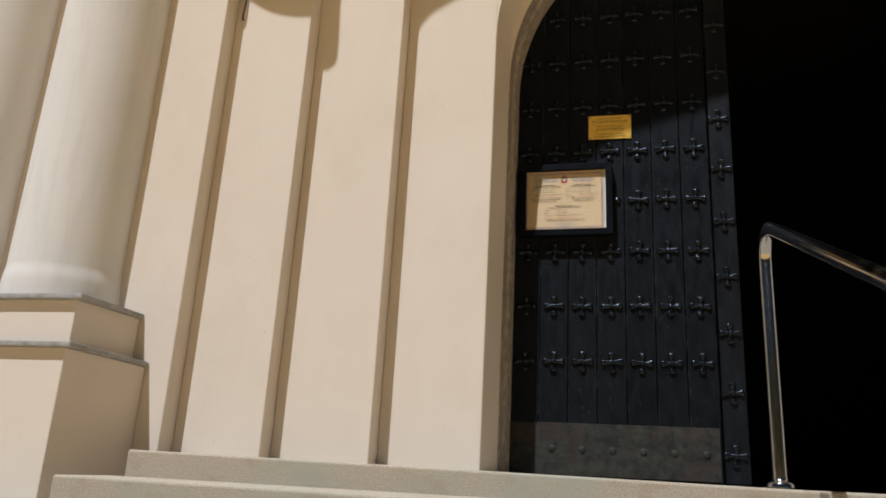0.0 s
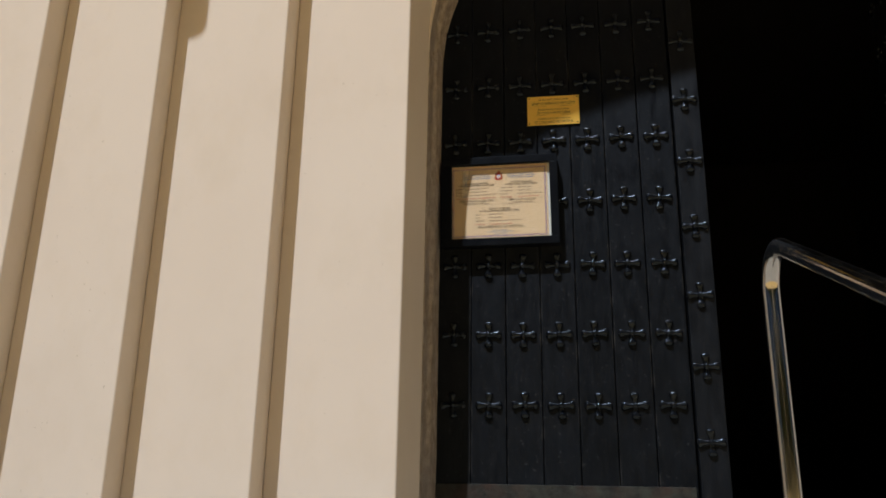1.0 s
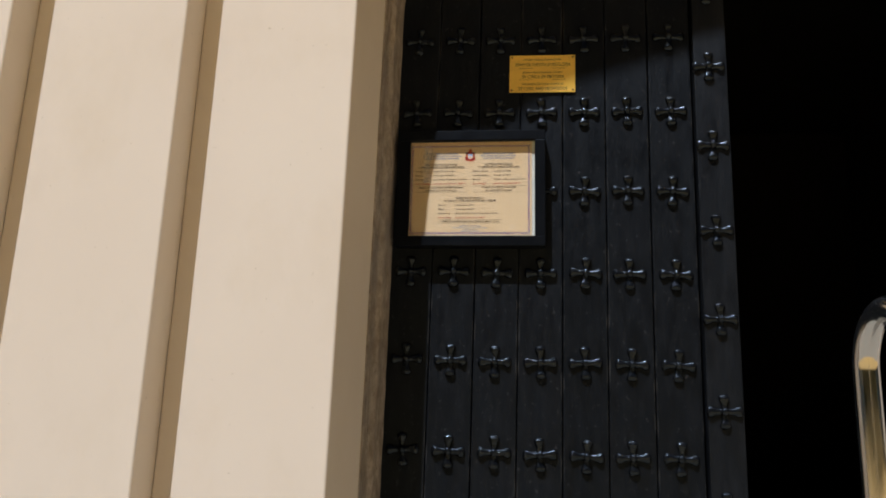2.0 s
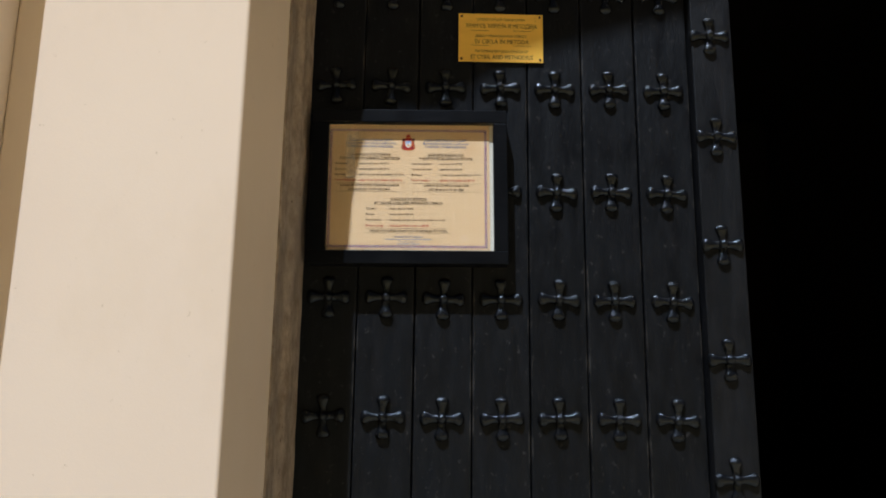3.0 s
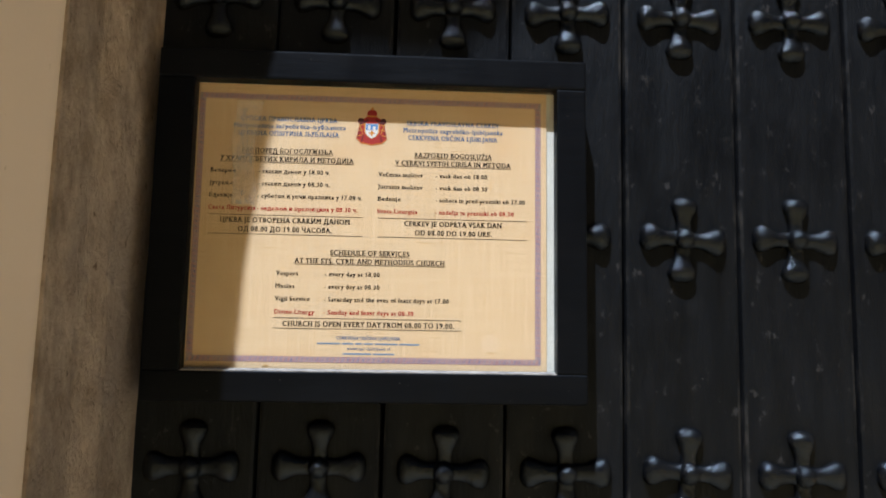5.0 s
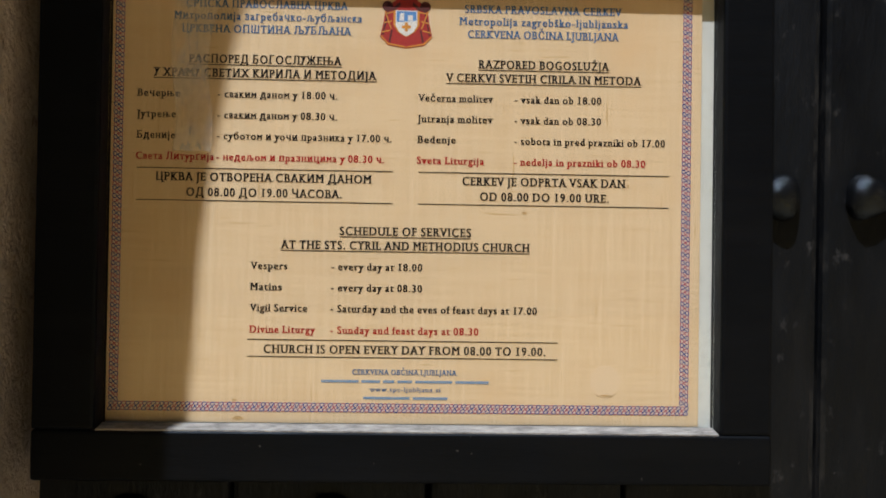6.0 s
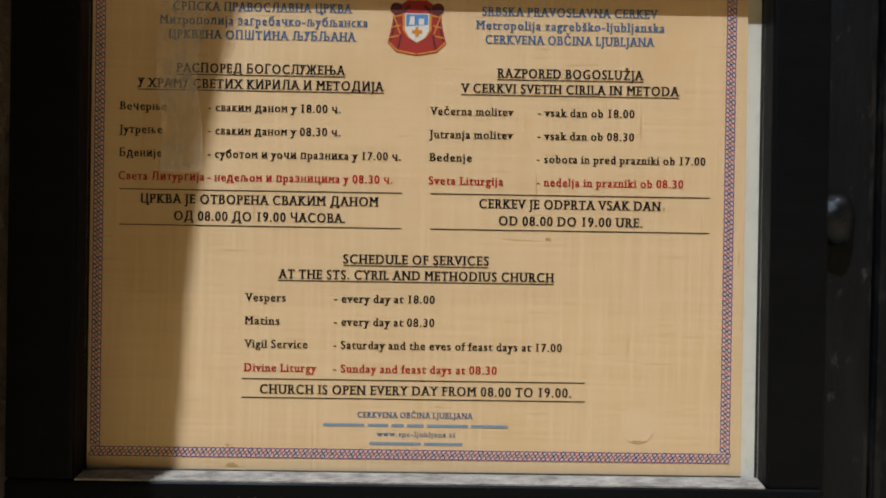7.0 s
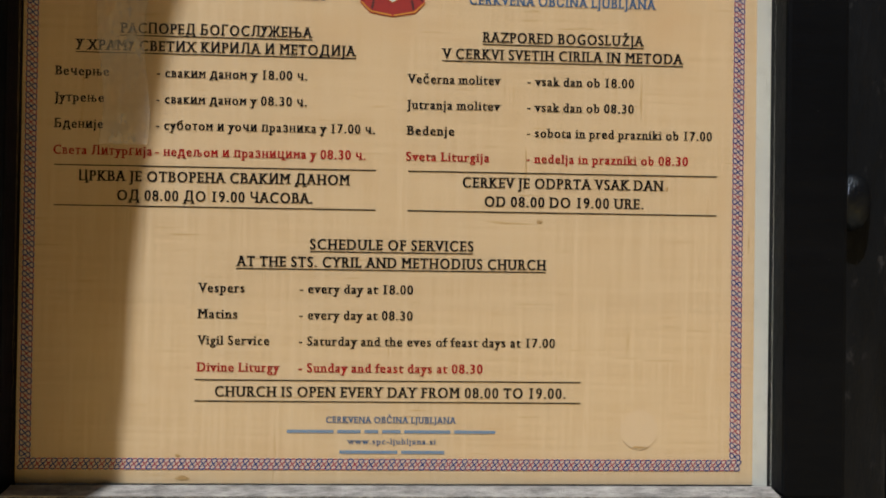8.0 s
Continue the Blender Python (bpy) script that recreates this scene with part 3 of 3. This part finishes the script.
for dims in ((FX0, IX0), (IX1, FX1)):
    lift(part("frame_stile", box(dims[0], dims[1], FRONT + 0.0006, -0.003, IZ0, IZ1, 0.0022, 2), FRAME_PAINT, notice))
lift(part("backing_board", box(IX0, IX1, -0.0284, -0.004, IZ0, IZ1), BOARD, notice, "white backing board"))


def dust_wedge():
    """Dust banked up against the glass along the lower rail."""
    bm = box(IX0 + 0.001, IX1 - 0.001, FRONT + 0.0012, -0.0345, IZ0 - 0.001, IZ0 + 0.0006)
    for v in bm.verts:
        if v.co.z > IZ0 and v.co.y > -0.04:
            v.co.z = IZ0 + 0.0026
    return bm


lift(part("dusty_ledge", dust_wedge(), DUST, notice, "pale dust on the lower ledge"))
paper = lift(part("paper", box(IX0 + 0.0004, 0.1964, -0.0300, -0.0286, 1.3142, IZ1 - 0.001), PAPER, notice, "beige papyrus-patterned sheet with printed text"))
PY = -0.0302

LEFT_LINES = [
    ("k", "РАСПОРЕД БОГОСЛУЖЕЊА", -0.1458, -0.0450, 1.5515, 0.0055, True),
    ("k", "У ХРАМУ СВЕТИХ КИРИЛА И МЕТОДИЈА", -0.1689, -0.0217, 1.5422, 0.0055, True),
    ("k", "Вечерње", -0.1792, -0.1515, 1.5286, 0.0048),
    ("k", "- сваким даном у 18.00 ч.", -0.1264, -0.0476, 1.5286, 0.0048),
    ("k", "Јутрење", -0.1792, -0.1539, 1.5147, 0.0048),
    ("k", "- сваким даном у 08.30 ч.", -0.1264, -0.0476, 1.5147, 0.0048),
    ("k", "Бденије", -0.1792, -0.1541, 1.5008, 0.0048),
    ("k", "- суботом и уочи празника у 17.00 ч.", -0.1264, -0.0112, 1.5008, 0.0048),
    ("r", "Света Литургија", -0.1792, -0.1284, 1.4869, 0.0048),
    ("r", "- недељом и празницима у 08.30 ч.", -0.1264, -0.0160, 1.4869, 0.0048),
    ("k", "ЦРКВА ЈЕ ОТВОРЕНА СВАКИМ ДАНОМ", -0.1656, -0.0240, 1.4731, 0.0055),
    ("k", "ОД 08.00 ДО 19.00 ЧАСОВА.", -0.1458, -0.0438, 1.4630, 0.0055),
    ("b", "СРПСКА ПРАВОСЛАВНА ЦРКВА", -0.1480, -0.0414, 1.5885, 0.0052),
    ("b", "Митрополија загребачко-љубљанска", -0.1561, -0.0321, 1.5803, 0.0052),
    ("b", "ЦРКВЕНА ОПШТИНА ЉУБЉАНА", -0.1502, -0.0389, 1.5717, 0.0052),
]
RIGHT_LINES = [
    ("b", "SRBSKA PRAVOSLAVNA CERKEV", 0.0366, 0.1420, 1.5885, 0.0052),
    ("b", "Metropolija zagrebško-ljubljanska", 0.0328, 0.1460, 1.5803, 0.0052),
    ("b", "CERKVENA OBČINA LJUBLJANA", 0.0388, 0.1402, 1.5717, 0.0052),
    ("k", "RAZPORED BOGOSLUŽJA", 0.0461, 0.1339, 1.5515, 0.0055, True),
    ("k", "V CERKVI SVETIH CIRILA IN METODA", 0.0243, 0.1556, 1.5422, 0.0055, True),
    ("k", "Večerna molitev", 0.0060, 0.0562, 1.5286, 0.0048),
    ("k", "- vsak dan ob 18.00", 0.0708, 0.1286, 1.5286, 0.0048),
    ("k", "Jutranja molitev", 0.0060, 0.0562, 1.5147, 0.0048),
    ("k", "- vsak dan ob 08.30", 0.0708, 0.1286, 1.5147, 0.0048),
    ("k", "Bedenje", 0.0060, 0.0313, 1.5008, 0.0048),
    ("k", "- sobota in pred prazniki ob 17.00", 0.0708, 0.1718, 1.5008, 0.0048),
    ("r", "Sveta Liturgija", 0.0060, 0.0504, 1.4869, 0.0048),
    ("r", "- nedelja in prazniki ob 08.30", 0.0708, 0.1587, 1.4869, 0.0048),
    ("k", "CERKEV JE ODPRTA VSAK DAN", 0.0366, 0.1456, 1.4731, 0.0055),
    ("k", "OD 08.00 DO 19.00 URE.", 0.0485, 0.1345, 1.4630, 0.0055),
]
CENTRE_LINES = [
    ("k", "SCHEDULE OF SERVICES", -0.0444, 0.0425, 1.4387, 0.0055, True),
    ("k", "AT THE STS. CYRIL AND METHODIUS CHURCH", -0.0834, 0.0820, 1.4292, 0.0055, True),
    ("k", "Vespers", -0.1030, -0.0788, 1.4153, 0.0048),
    ("k", "- every day at 18.00", -0.0495, 0.0104, 1.4153, 0.0048),
    ("k", "Matins", -0.1030, -0.0823, 1.4014, 0.0048),
    ("k", "- every day at 08.30", -0.0495, 0.0104, 1.4014, 0.0048),
    ("k", "Vigil Service", -0.1030, -0.0654, 1.3875, 0.0048),
    ("k", "- Saturday and the eves of feast days at 17.00", -0.0495, 0.0872, 1.3875, 0.0048),
    ("r", "Divine Liturgy", -0.1030, -0.0595, 1.3733, 0.0048),
    ("r", "- Sunday and feast days at 08.30", -0.0495, 0.0483, 1.3733, 0.0048),
    ("k", "CHURCH IS OPEN EVERY DAY FROM 08.00 TO 19.00.", -0.0931, 0.0933, 1.3601, 0.0055),
    ("b", "CERKVENA OBČINA LJUBLJANA", -0.0345, 0.0346, 1.3465, 0.0034),
]
for column in (LEFT_LINES, RIGHT_LINES, CENTRE_LINES):
    for ink, text, x0, x1, z, capital, *under in column:
        write(text, x0, x1, z, capital, PY, INK[ink], paper, bool(under), heavy=0.034)
PALE_BLUE = plain("pale_blue_ink", (0.19, 0.29, 0.44), 0.8, 0, 0.1)[0]
# writing that is not spelled out, word by word
def word_bars(x0, x1, z, words):
    step = (x1 - x0) / (sum(words) + 0.8 * (len(words) - 1))
    x = x0
    for count in words:
        part("text_bar", box(x, x + step * count, PY, PY + 0.0001, z + 0.0003, z + 0.0020), PALE_BLUE, paper)
        x += step * (count + 0.8)


word_bars(-0.0552, 0.0559, 1.3408, (10, 5, 3, 4, 10, 9))
word_bars(-0.0273, 0.0286, 1.3299, (12, 9))
write("www.spc-ljubljana.si", -0.0233, 0.0240, 1.3353, 0.0030, PY, INK["b"], paper, heavy=0.02)
for x0, x1, z in ((-0.1787, -0.0100, 1.4813), (-0.1787, -0.0100, 1.4601), (0.0070, 0.1750, 1.4813), (0.0070, 0.1750, 1.4601),
                  (-0.1041, 0.1015, 1.3689), (-0.1041, 0.1015, 1.3577)):
    part("rule", box(x0, x1, PY, PY + 0.0001, z - 0.0003, z + 0.0003), INK["k"], paper)


def braid(length, first):
    """A row of slanted figures of eight along x, every other one of the two colours."""
    bm = bmesh.new()
    pitch = 0.00275
    count = int(length / pitch)
    for k in range(first, count, 2):
        x = (k + 0.5) * length / count - length / 2
        loop = []
        for i in range(20):
            a = 2 * math.pi * i / 20
            u, w = 0.0014 * math.sin(2 * a), 0.0028 * math.sin(a)
            du, dw = 0.0028 * math.cos(2 * a), 0.0028 * math.cos(a)
            n = math.hypot(du, dw)
            ox, oz = -dw / n * 0.00031, du / n * 0.00031
            cx, cz = x + u + 0.25 * w, w
            loop.append((bm.verts.new((cx + ox, 0, cz + oz)), bm.verts.new((cx - ox, 0, cz - oz))))
        for (a, b), (c, d) in zip(loop, loop[1:] + loop[:1]):
            bm.faces.new((a, b, d, c))
    return bm


BX0, BX1, BZ0, BZ1 = -0.1912, 0.1866, 1.3245, 1.6160
BORDER_INK = {"b": plain("border_blue_ink", (0.030, 0.060, 0.270), 0.8, 0, 0.1)[0], "r": plain("border_red_ink", (0.40, 0.075, 0.130), 0.8, 0, 0.1)[0]}
LILAC = plain("border_pale_lilac", (0.70, 0.585, 0.520), 0.8, 0, 0.1)[0]
for x0, x1, z0, z1 in ((BX0 - 0.0031, BX1 + 0.0031, BZ0 - 0.0031, BZ0 + 0.0031), (BX0 - 0.0031, BX1 + 0.0031, BZ1 - 0.0031, BZ1 + 0.0031),
                       (BX0 - 0.0031, BX0 + 0.0031, BZ0 + 0.0031, BZ1 - 0.0031), (BX1 - 0.0031, BX1 + 0.0031, BZ0 + 0.0031, BZ1 - 0.0031)):
    part("border_ground", flat([(x0, z0), (x1, z0), (x1, z1), (x0, z1)], PY + 0.0001), LILAC, paper)
for first, ink, y in ((1, "r", PY), (0, "b", PY - 0.00005)):
    for z in (BZ0, BZ1):
        band = part("border_band", braid(BX1 - BX0 + 0.006, first), BORDER_INK[ink], paper)
        band.location = ((BX0 + BX1) / 2, y, z)
    for x in (BX0, BX1):
        band = part("border_band", braid(BZ1 - BZ0 - 0.007, first), BORDER_INK[ink], paper)
        band.location, band.rotation_euler = (x, y, (BZ0 + BZ1) / 2), (0, radians(90), 0)


def crest():
    """The small coat of arms as plain shapes: mantle, shield, cross and crown."""
    cx, top = -0.0055, 1.606
    holder = part("crest", slab([(cx - 0.0175, 1.569), (cx - 0.012, 1.5635), (cx, 1.5615), (cx + 0.012, 1.5635), (cx + 0.0175, 1.569), (cx + 0.0150, 1.5800),
                                 (cx + 0.0140, 1.5890), (cx + 0.0055, 1.5950), (cx, 1.5965), (cx - 0.0055, 1.5950), (cx - 0.0140, 1.5890), (cx - 0.0150, 1.5800)],
                                PY, PY + 0.0001), CREST_RED, paper, "small red coat of arms")
    bits = []
    for s in (-1, 1):
        bits.append((disc(cx + s * 0.0125, 1.5895, 0.0037, 0.0036, PY - 0.0001), CREST_DARK))
        bits.append((flat([(cx + s * 0.0045, 1.5925), (cx + s * 0.0100, 1.5875), (cx + s * 0.0085, 1.5860), (cx + s * 0.0040, 1.5905)], PY - 0.0001), CREST_DARK))
        for k in range(3):
            x, z = cx + s * (0.0085 + 0.0012 * k), 1.5862 - 0.0062 * k
            bits.append((flat([(x, z), (x + s * 0.0055, z - 0.0012), (x + s * 0.0055, z - 0.0020), (x, z - 0.0008)], PY - 0.0001), CREST_GOLD))
        bits.append((flat([(cx + s * 0.0140, 1.5865), (cx + s * 0.0148, 1.5865), (cx + s * 0.0105, 1.5745), (cx + s * 0.0097, 1.5745)], PY - 0.00012), CREST_GOLD))
        bits.append((flat([(cx + s * 0.0150, 1.5705), (cx + s * 0.0162, 1.5700), (cx + s * 0.0125, 1.5870), (cx + s * 0.0115, 1.5870)], PY - 0.00008), CREST_DARK))
        bits.append((flat([(cx + s * 0.0105, 1.5655), (cx + s * 0.0118, 1.5660), (cx + s * 0.0100, 1.5740), (cx + s * 0.0090, 1.5735)], PY - 0.00008), CREST_DARK))
        bits.append((flat([(cx + s * 0.0005, 1.5620), (cx + s * 0.0120, 1.5641), (cx + s * 0.0172, 1.5694), (cx + s * 0.0166, 1.5698), (cx + s * 0.0116, 1.5649), (cx + s * 0.0005, 1.5629)],
                          PY - 0.0001), CREST_GOLD))
    shield = lambda k: [(cx - 0.0072 * k, 1.5868), (cx + 0.0072 * k, 1.5868), (cx + 0.0072 * k, 1.5768), (cx + 0.0045 * k, 1.5722),
                        (cx, 1.5695 + 0.002 * (1 - k)), (cx - 0.0045 * k, 1.5722), (cx - 0.0072 * k, 1.5768)]
    bits.append((flat(shield(1.2), PY - 0.00015), CREST_GOLD))
    bits.append((flat(shield(1.0), PY - 0.0002), CREST_WHITE))
    bits.append((flat([(cx - 0.0066, 1.5862), (cx + 0.0066, 1.5862), (cx + 0.0066, 1.5800), (cx - 0.0066, 1.5790)], PY - 0.00025), CREST_BLUE))
    bits.append((flat([(cx - 0.0042, 1.5850), (cx - 0.0016, 1.5850), (cx - 0.0016, 1.5800), (cx - 0.0048, 1.5800)], PY - 0.0003), CREST_WHITE))
    bits.append((flat([(cx + 0.0010, 1.5836), (cx + 0.0042, 1.5836), (cx + 0.0042, 1.5800), (cx + 0.0010, 1.5800)], PY - 0.0003), CREST_WHITE))
    for w, h in ((0.0030, 0.0010), (0.0010, 0.0030)):
        bits.append((flat([(cx - w, 1.5758 - h), (cx + w, 1.5758 - h), (cx + w, 1.5758 + h), (cx - w, 1.5758 + h)], PY - 0.0003 - w * 0.02), CREST_GOLD))
    bits.append((disc(cx, 1.5985, 0.0058, 0.0045, PY - 0.0001), CREST_RED))
    bits.append((flat([(cx - 0.0056, 1.5945), (cx + 0.0056, 1.5945), (cx + 0.0056, 1.5962), (cx - 0.0056, 1.5962)], PY - 0.0002), CREST_GOLD))
    bits.append((disc(cx, 1.6040, 0.0014, 0.0020, PY - 0.0001), CREST_GOLD))
    return holder, bits


holder, bits = crest()
holder.location = (0.0030, 0, 0.0022)
by_colour = {}
for bm, material in bits:
    by_colour.setdefault(material.name, []).append((bm, material))
for group in by_colour.values():
    joined = bmesh.new()
    for bm, material in group:
        moved = {v: joined.verts.new(v.co) for v in bm.verts}
        for f in bm.faces:
            joined.faces.new([moved[v] for v in f.verts])
        bm.free()
    part("crest_detail", joined, group[0][1], paper).location = (0.0030, 0, 0.0022)


def fleck(x, z, rx, rz, turn):
    pts = [(x + rx * math.cos(a) * (1 + 0.3 * math.sin(3 * a + turn)), z + rz * math.sin(a) * (1 + 0.25 * math.cos(2 * a + turn)))
           for a in (2 * math.pi * i / 16 for i in range(16))]
    return flat(pts, PY - 0.0001)


WATERMARK = plain("pale_watermark", (0.735, 0.570, 0.385), 0.8)[0]
part("stain", disc(0.1338, 1.3437, 0.0102, 0.0108, PY - 0.00004, 28), WATERMARK, paper, "pale round damp mark")
STAIN = plain("tea_stain", (0.50, 0.32, 0.14), 0.8)[0]
for x, z, rx, rz, turn in ((-0.1123, 1.3290, 0.0013, 0.0007, 0.4), (0.0780, 1.4553, 0.0016, 0.0007, 1.0), (0.1338, 1.3342, 0.0042, 0.0005, 2.0),
                           (-0.1095, 1.3172, 0.0035, 0.0010, 3.0), (0.1475, 1.4742, 0.0006, 0.0011, 0.0)):
    part("stain", fleck(x, z, rx, rz, turn), STAIN, paper)

pane = lift(part("glass_pane", box(IX0, IX1, -0.0340, -0.0322, IZ0, IZ1), GLASS, notice, "clear glass pane"))
pane.visible_shadow = False
# Pale, half-transparent mottled patch over the upper left of the pane.
patch_shape = flat([(-0.1545 + 0.0020 * math.sin(70 * z), 1.492 + z) for z in np.linspace(0, 0.118, 16)]
            + [(-0.1320 + 0.0030 * math.sin(60 * z + 1) + 0.05 * z, 1.492 + z) for z in np.linspace(0.118, 0.0, 16)], -0.0345)
pale_patch = part("pale_patch", patch_shape, MOTTLED_PATCH, pane, "pale mottled patch on the glass")
pale_patch.visible_shadow = False

# ---- the brass plaque ----
plaque = thing("plaque", 0, 0, 0, "yellow brass plaque with engraved lettering, screwed to the door", "plaque")
part("plate", box(0.1185, 0.3355, -0.0045, -0.0012, 1.8145, 1.9470, 0.0006), BRASS, plaque)
GY = -0.0047
for text, x0, x1, z, capital in (("ХРАМ СВ. ЋИРИЛА И МЕТОДИЈА", 0.137, 0.320, 1.9075, 0.0115), ("SRBSKA PRAVOSLAVNA CERKEV", 0.162, 0.293, 1.8815, 0.0070),
                                 ("SV CIRILA IN METODA", 0.160, 0.299, 1.8640, 0.0115), ("THE SERBIAN ORTODOX CHURCH OF", 0.160, 0.296, 1.8395, 0.0070),
                                 ("ST CYRIL AND METHODIUS", 0.149, 0.309, 1.8215, 0.0115), ("СРПСКА ПРАВОСЛАВНА ЦРКВА", 0.165, 0.290, 1.9275, 0.0070)):
    write(text, x0, x1, z, capital, GY, ENGRAVED, plaque, heavy=0.012, slabs=False)
for z in (1.9000, 1.8590):
    for x0, x1 in ((0.151, 0.197), (0.259, 0.305)):
        part("rule", box(x0, x1, GY, GY + 0.0001, z - 0.0005, z + 0.0005), ENGRAVED, plaque)
SCREW = dome_mesh("screw", 0.0034, 0.0020, RUST)
for x in (0.1265, 0.3275):
    for z in (1.8220, 1.9395):
        s = part("screw", SCREW, None, plaque)
        s.location = (x, -0.0045, z)


# ---- plinth and columns ----
plinth = thing("plinth", -2.6, -0.95, -0.085, "two-tiered cream plastered plinth with grey cap slabs", "plinth")


def tier(left, back_x, front_x, front, z0, z1):
    bm = upright([(left, front), (front_x, front), (back_x, -0.729), (left, -0.729)], z0, z1)
    bmesh.ops.bevel(bm, geom=bm.edges[:], offset=0.005, segments=2, affect="EDGES", profile=0.6)
    return bm


for name, dims, material in (("lower_block", (-3.6, -1.765, -1.800, -1.203, -0.086, 0.476), PLASTER), ("lower_cap", (-3.62, -1.750, -1.768, -1.226, 0.476, 0.497), CAP),
                             ("upper_block", (-3.5, -1.832, -1.876, -1.098, 0.497, 0.690), PLASTER), ("upper_cap", (-3.52, -1.812, -1.842, -1.122, 0.690, 0.712), CAP)):
    p = part(name, tier(*dims), material, plinth, "weathered grey cap slab" if material is CAP else "")
    p.location = (2.6, 0.95, 0.085)


def column(x):
    shaft = thing("column", x, -0.75, 0.712, "round cream plastered column on a low drum base", "column", "columns beside the portal")
    rings = [(0.2680, 0.0), (0.2695, 0.006), (0.2700, 0.014), (0.2700, 0.092), (0.2697, 0.106), (0.2686, 0.120), (0.2668, 0.134), (0.2648, 0.147), (0.2634, 0.158), (0.2626, 0.170)]
    part("base", lathe(rings, 0, 0, 96), COLUMN, shaft, smooth=True)
    part("shaft", lathe([(0.2625, 0.1702), (0.2624, 0.180), (0.2620, 1.0), (0.2545, 2.85)], 0, 0, 96), COLUMN, shaft, smooth=True)
    part("capital", lathe([(0.255, 2.85), (0.262, 2.90), (0.29, 3.10), (0.30, 3.275)], 0, 0, 64), COLUMN, shaft, smooth=True)
    return shaft


first = column(-2.225)
copy_thing(first, pose(-2.90, -0.75, 0.712))

# ---- the handrail ----
rail = thing("handrail", 0.764, -1.005, 0.106, "polished steel tube handrail on the stairs", "handrail")


def rail_part(name, bm, label=""):
    ob = part(name, bm, STEEL, rail, label, True)
    ob.location = (-0.764, 1.005, -0.106)
    return ob


def bend():
    slope = math.atan(0.435)
    turn = math.pi / 2 + slope
    radius = 0.095
    foot = Vector((0.764, -1.005, 0.840))
    pts = []
    for i in range(15):
        a = turn * i / 14
        pts.append(foot + Vector((0, -radius * (1 - math.cos(a)), radius * math.sin(a))))
    return pts, Vector((0, -math.cos(slope), -math.sin(slope)))


curve, way = bend()
rail_part("bent_tube", tube([(0.764, -1.005, 0.108), (0.764, -1.005, 0.5), (0.764, -1.005, 0.80)] + curve + [curve[-1] + way * d for d in (0.05, 0.5, 1.5, 2.5, 3.6)], 0.0212))
end = curve[-1] + way * 3.55
rail_part("lower_post", tube([(0.764, end.y, -1.30), (0.764, end.y, -0.9), (0.764, end.y, end.z)], 0.0212))
rail_part("base_flange", lathe([(0.041, 0.100), (0.041, 0.110), (0.036, 0.116), (0.023, 0.119), (0.0225, 0.130)], 0.764, -1.005, 32))

# ---- small things ----
hook = thing("wall_hook", -1.60, -0.625, 2.28, "small rusty iron hook in the plaster corner", "hook")
part("shank", tube([(0, -0.004, 0.0), (0.002, -0.016, 0.004), (0.004, -0.018, 0.03), (0.006, -0.012, 0.10), (0.008, -0.010, 0.26)], 0.005, 10), RUST, hook, smooth=True)
part("tip", tube([(0, -0.004, 0.0), (-0.002, 0.004, 0.006)], 0.006, 10), RUST, hook, smooth=True)
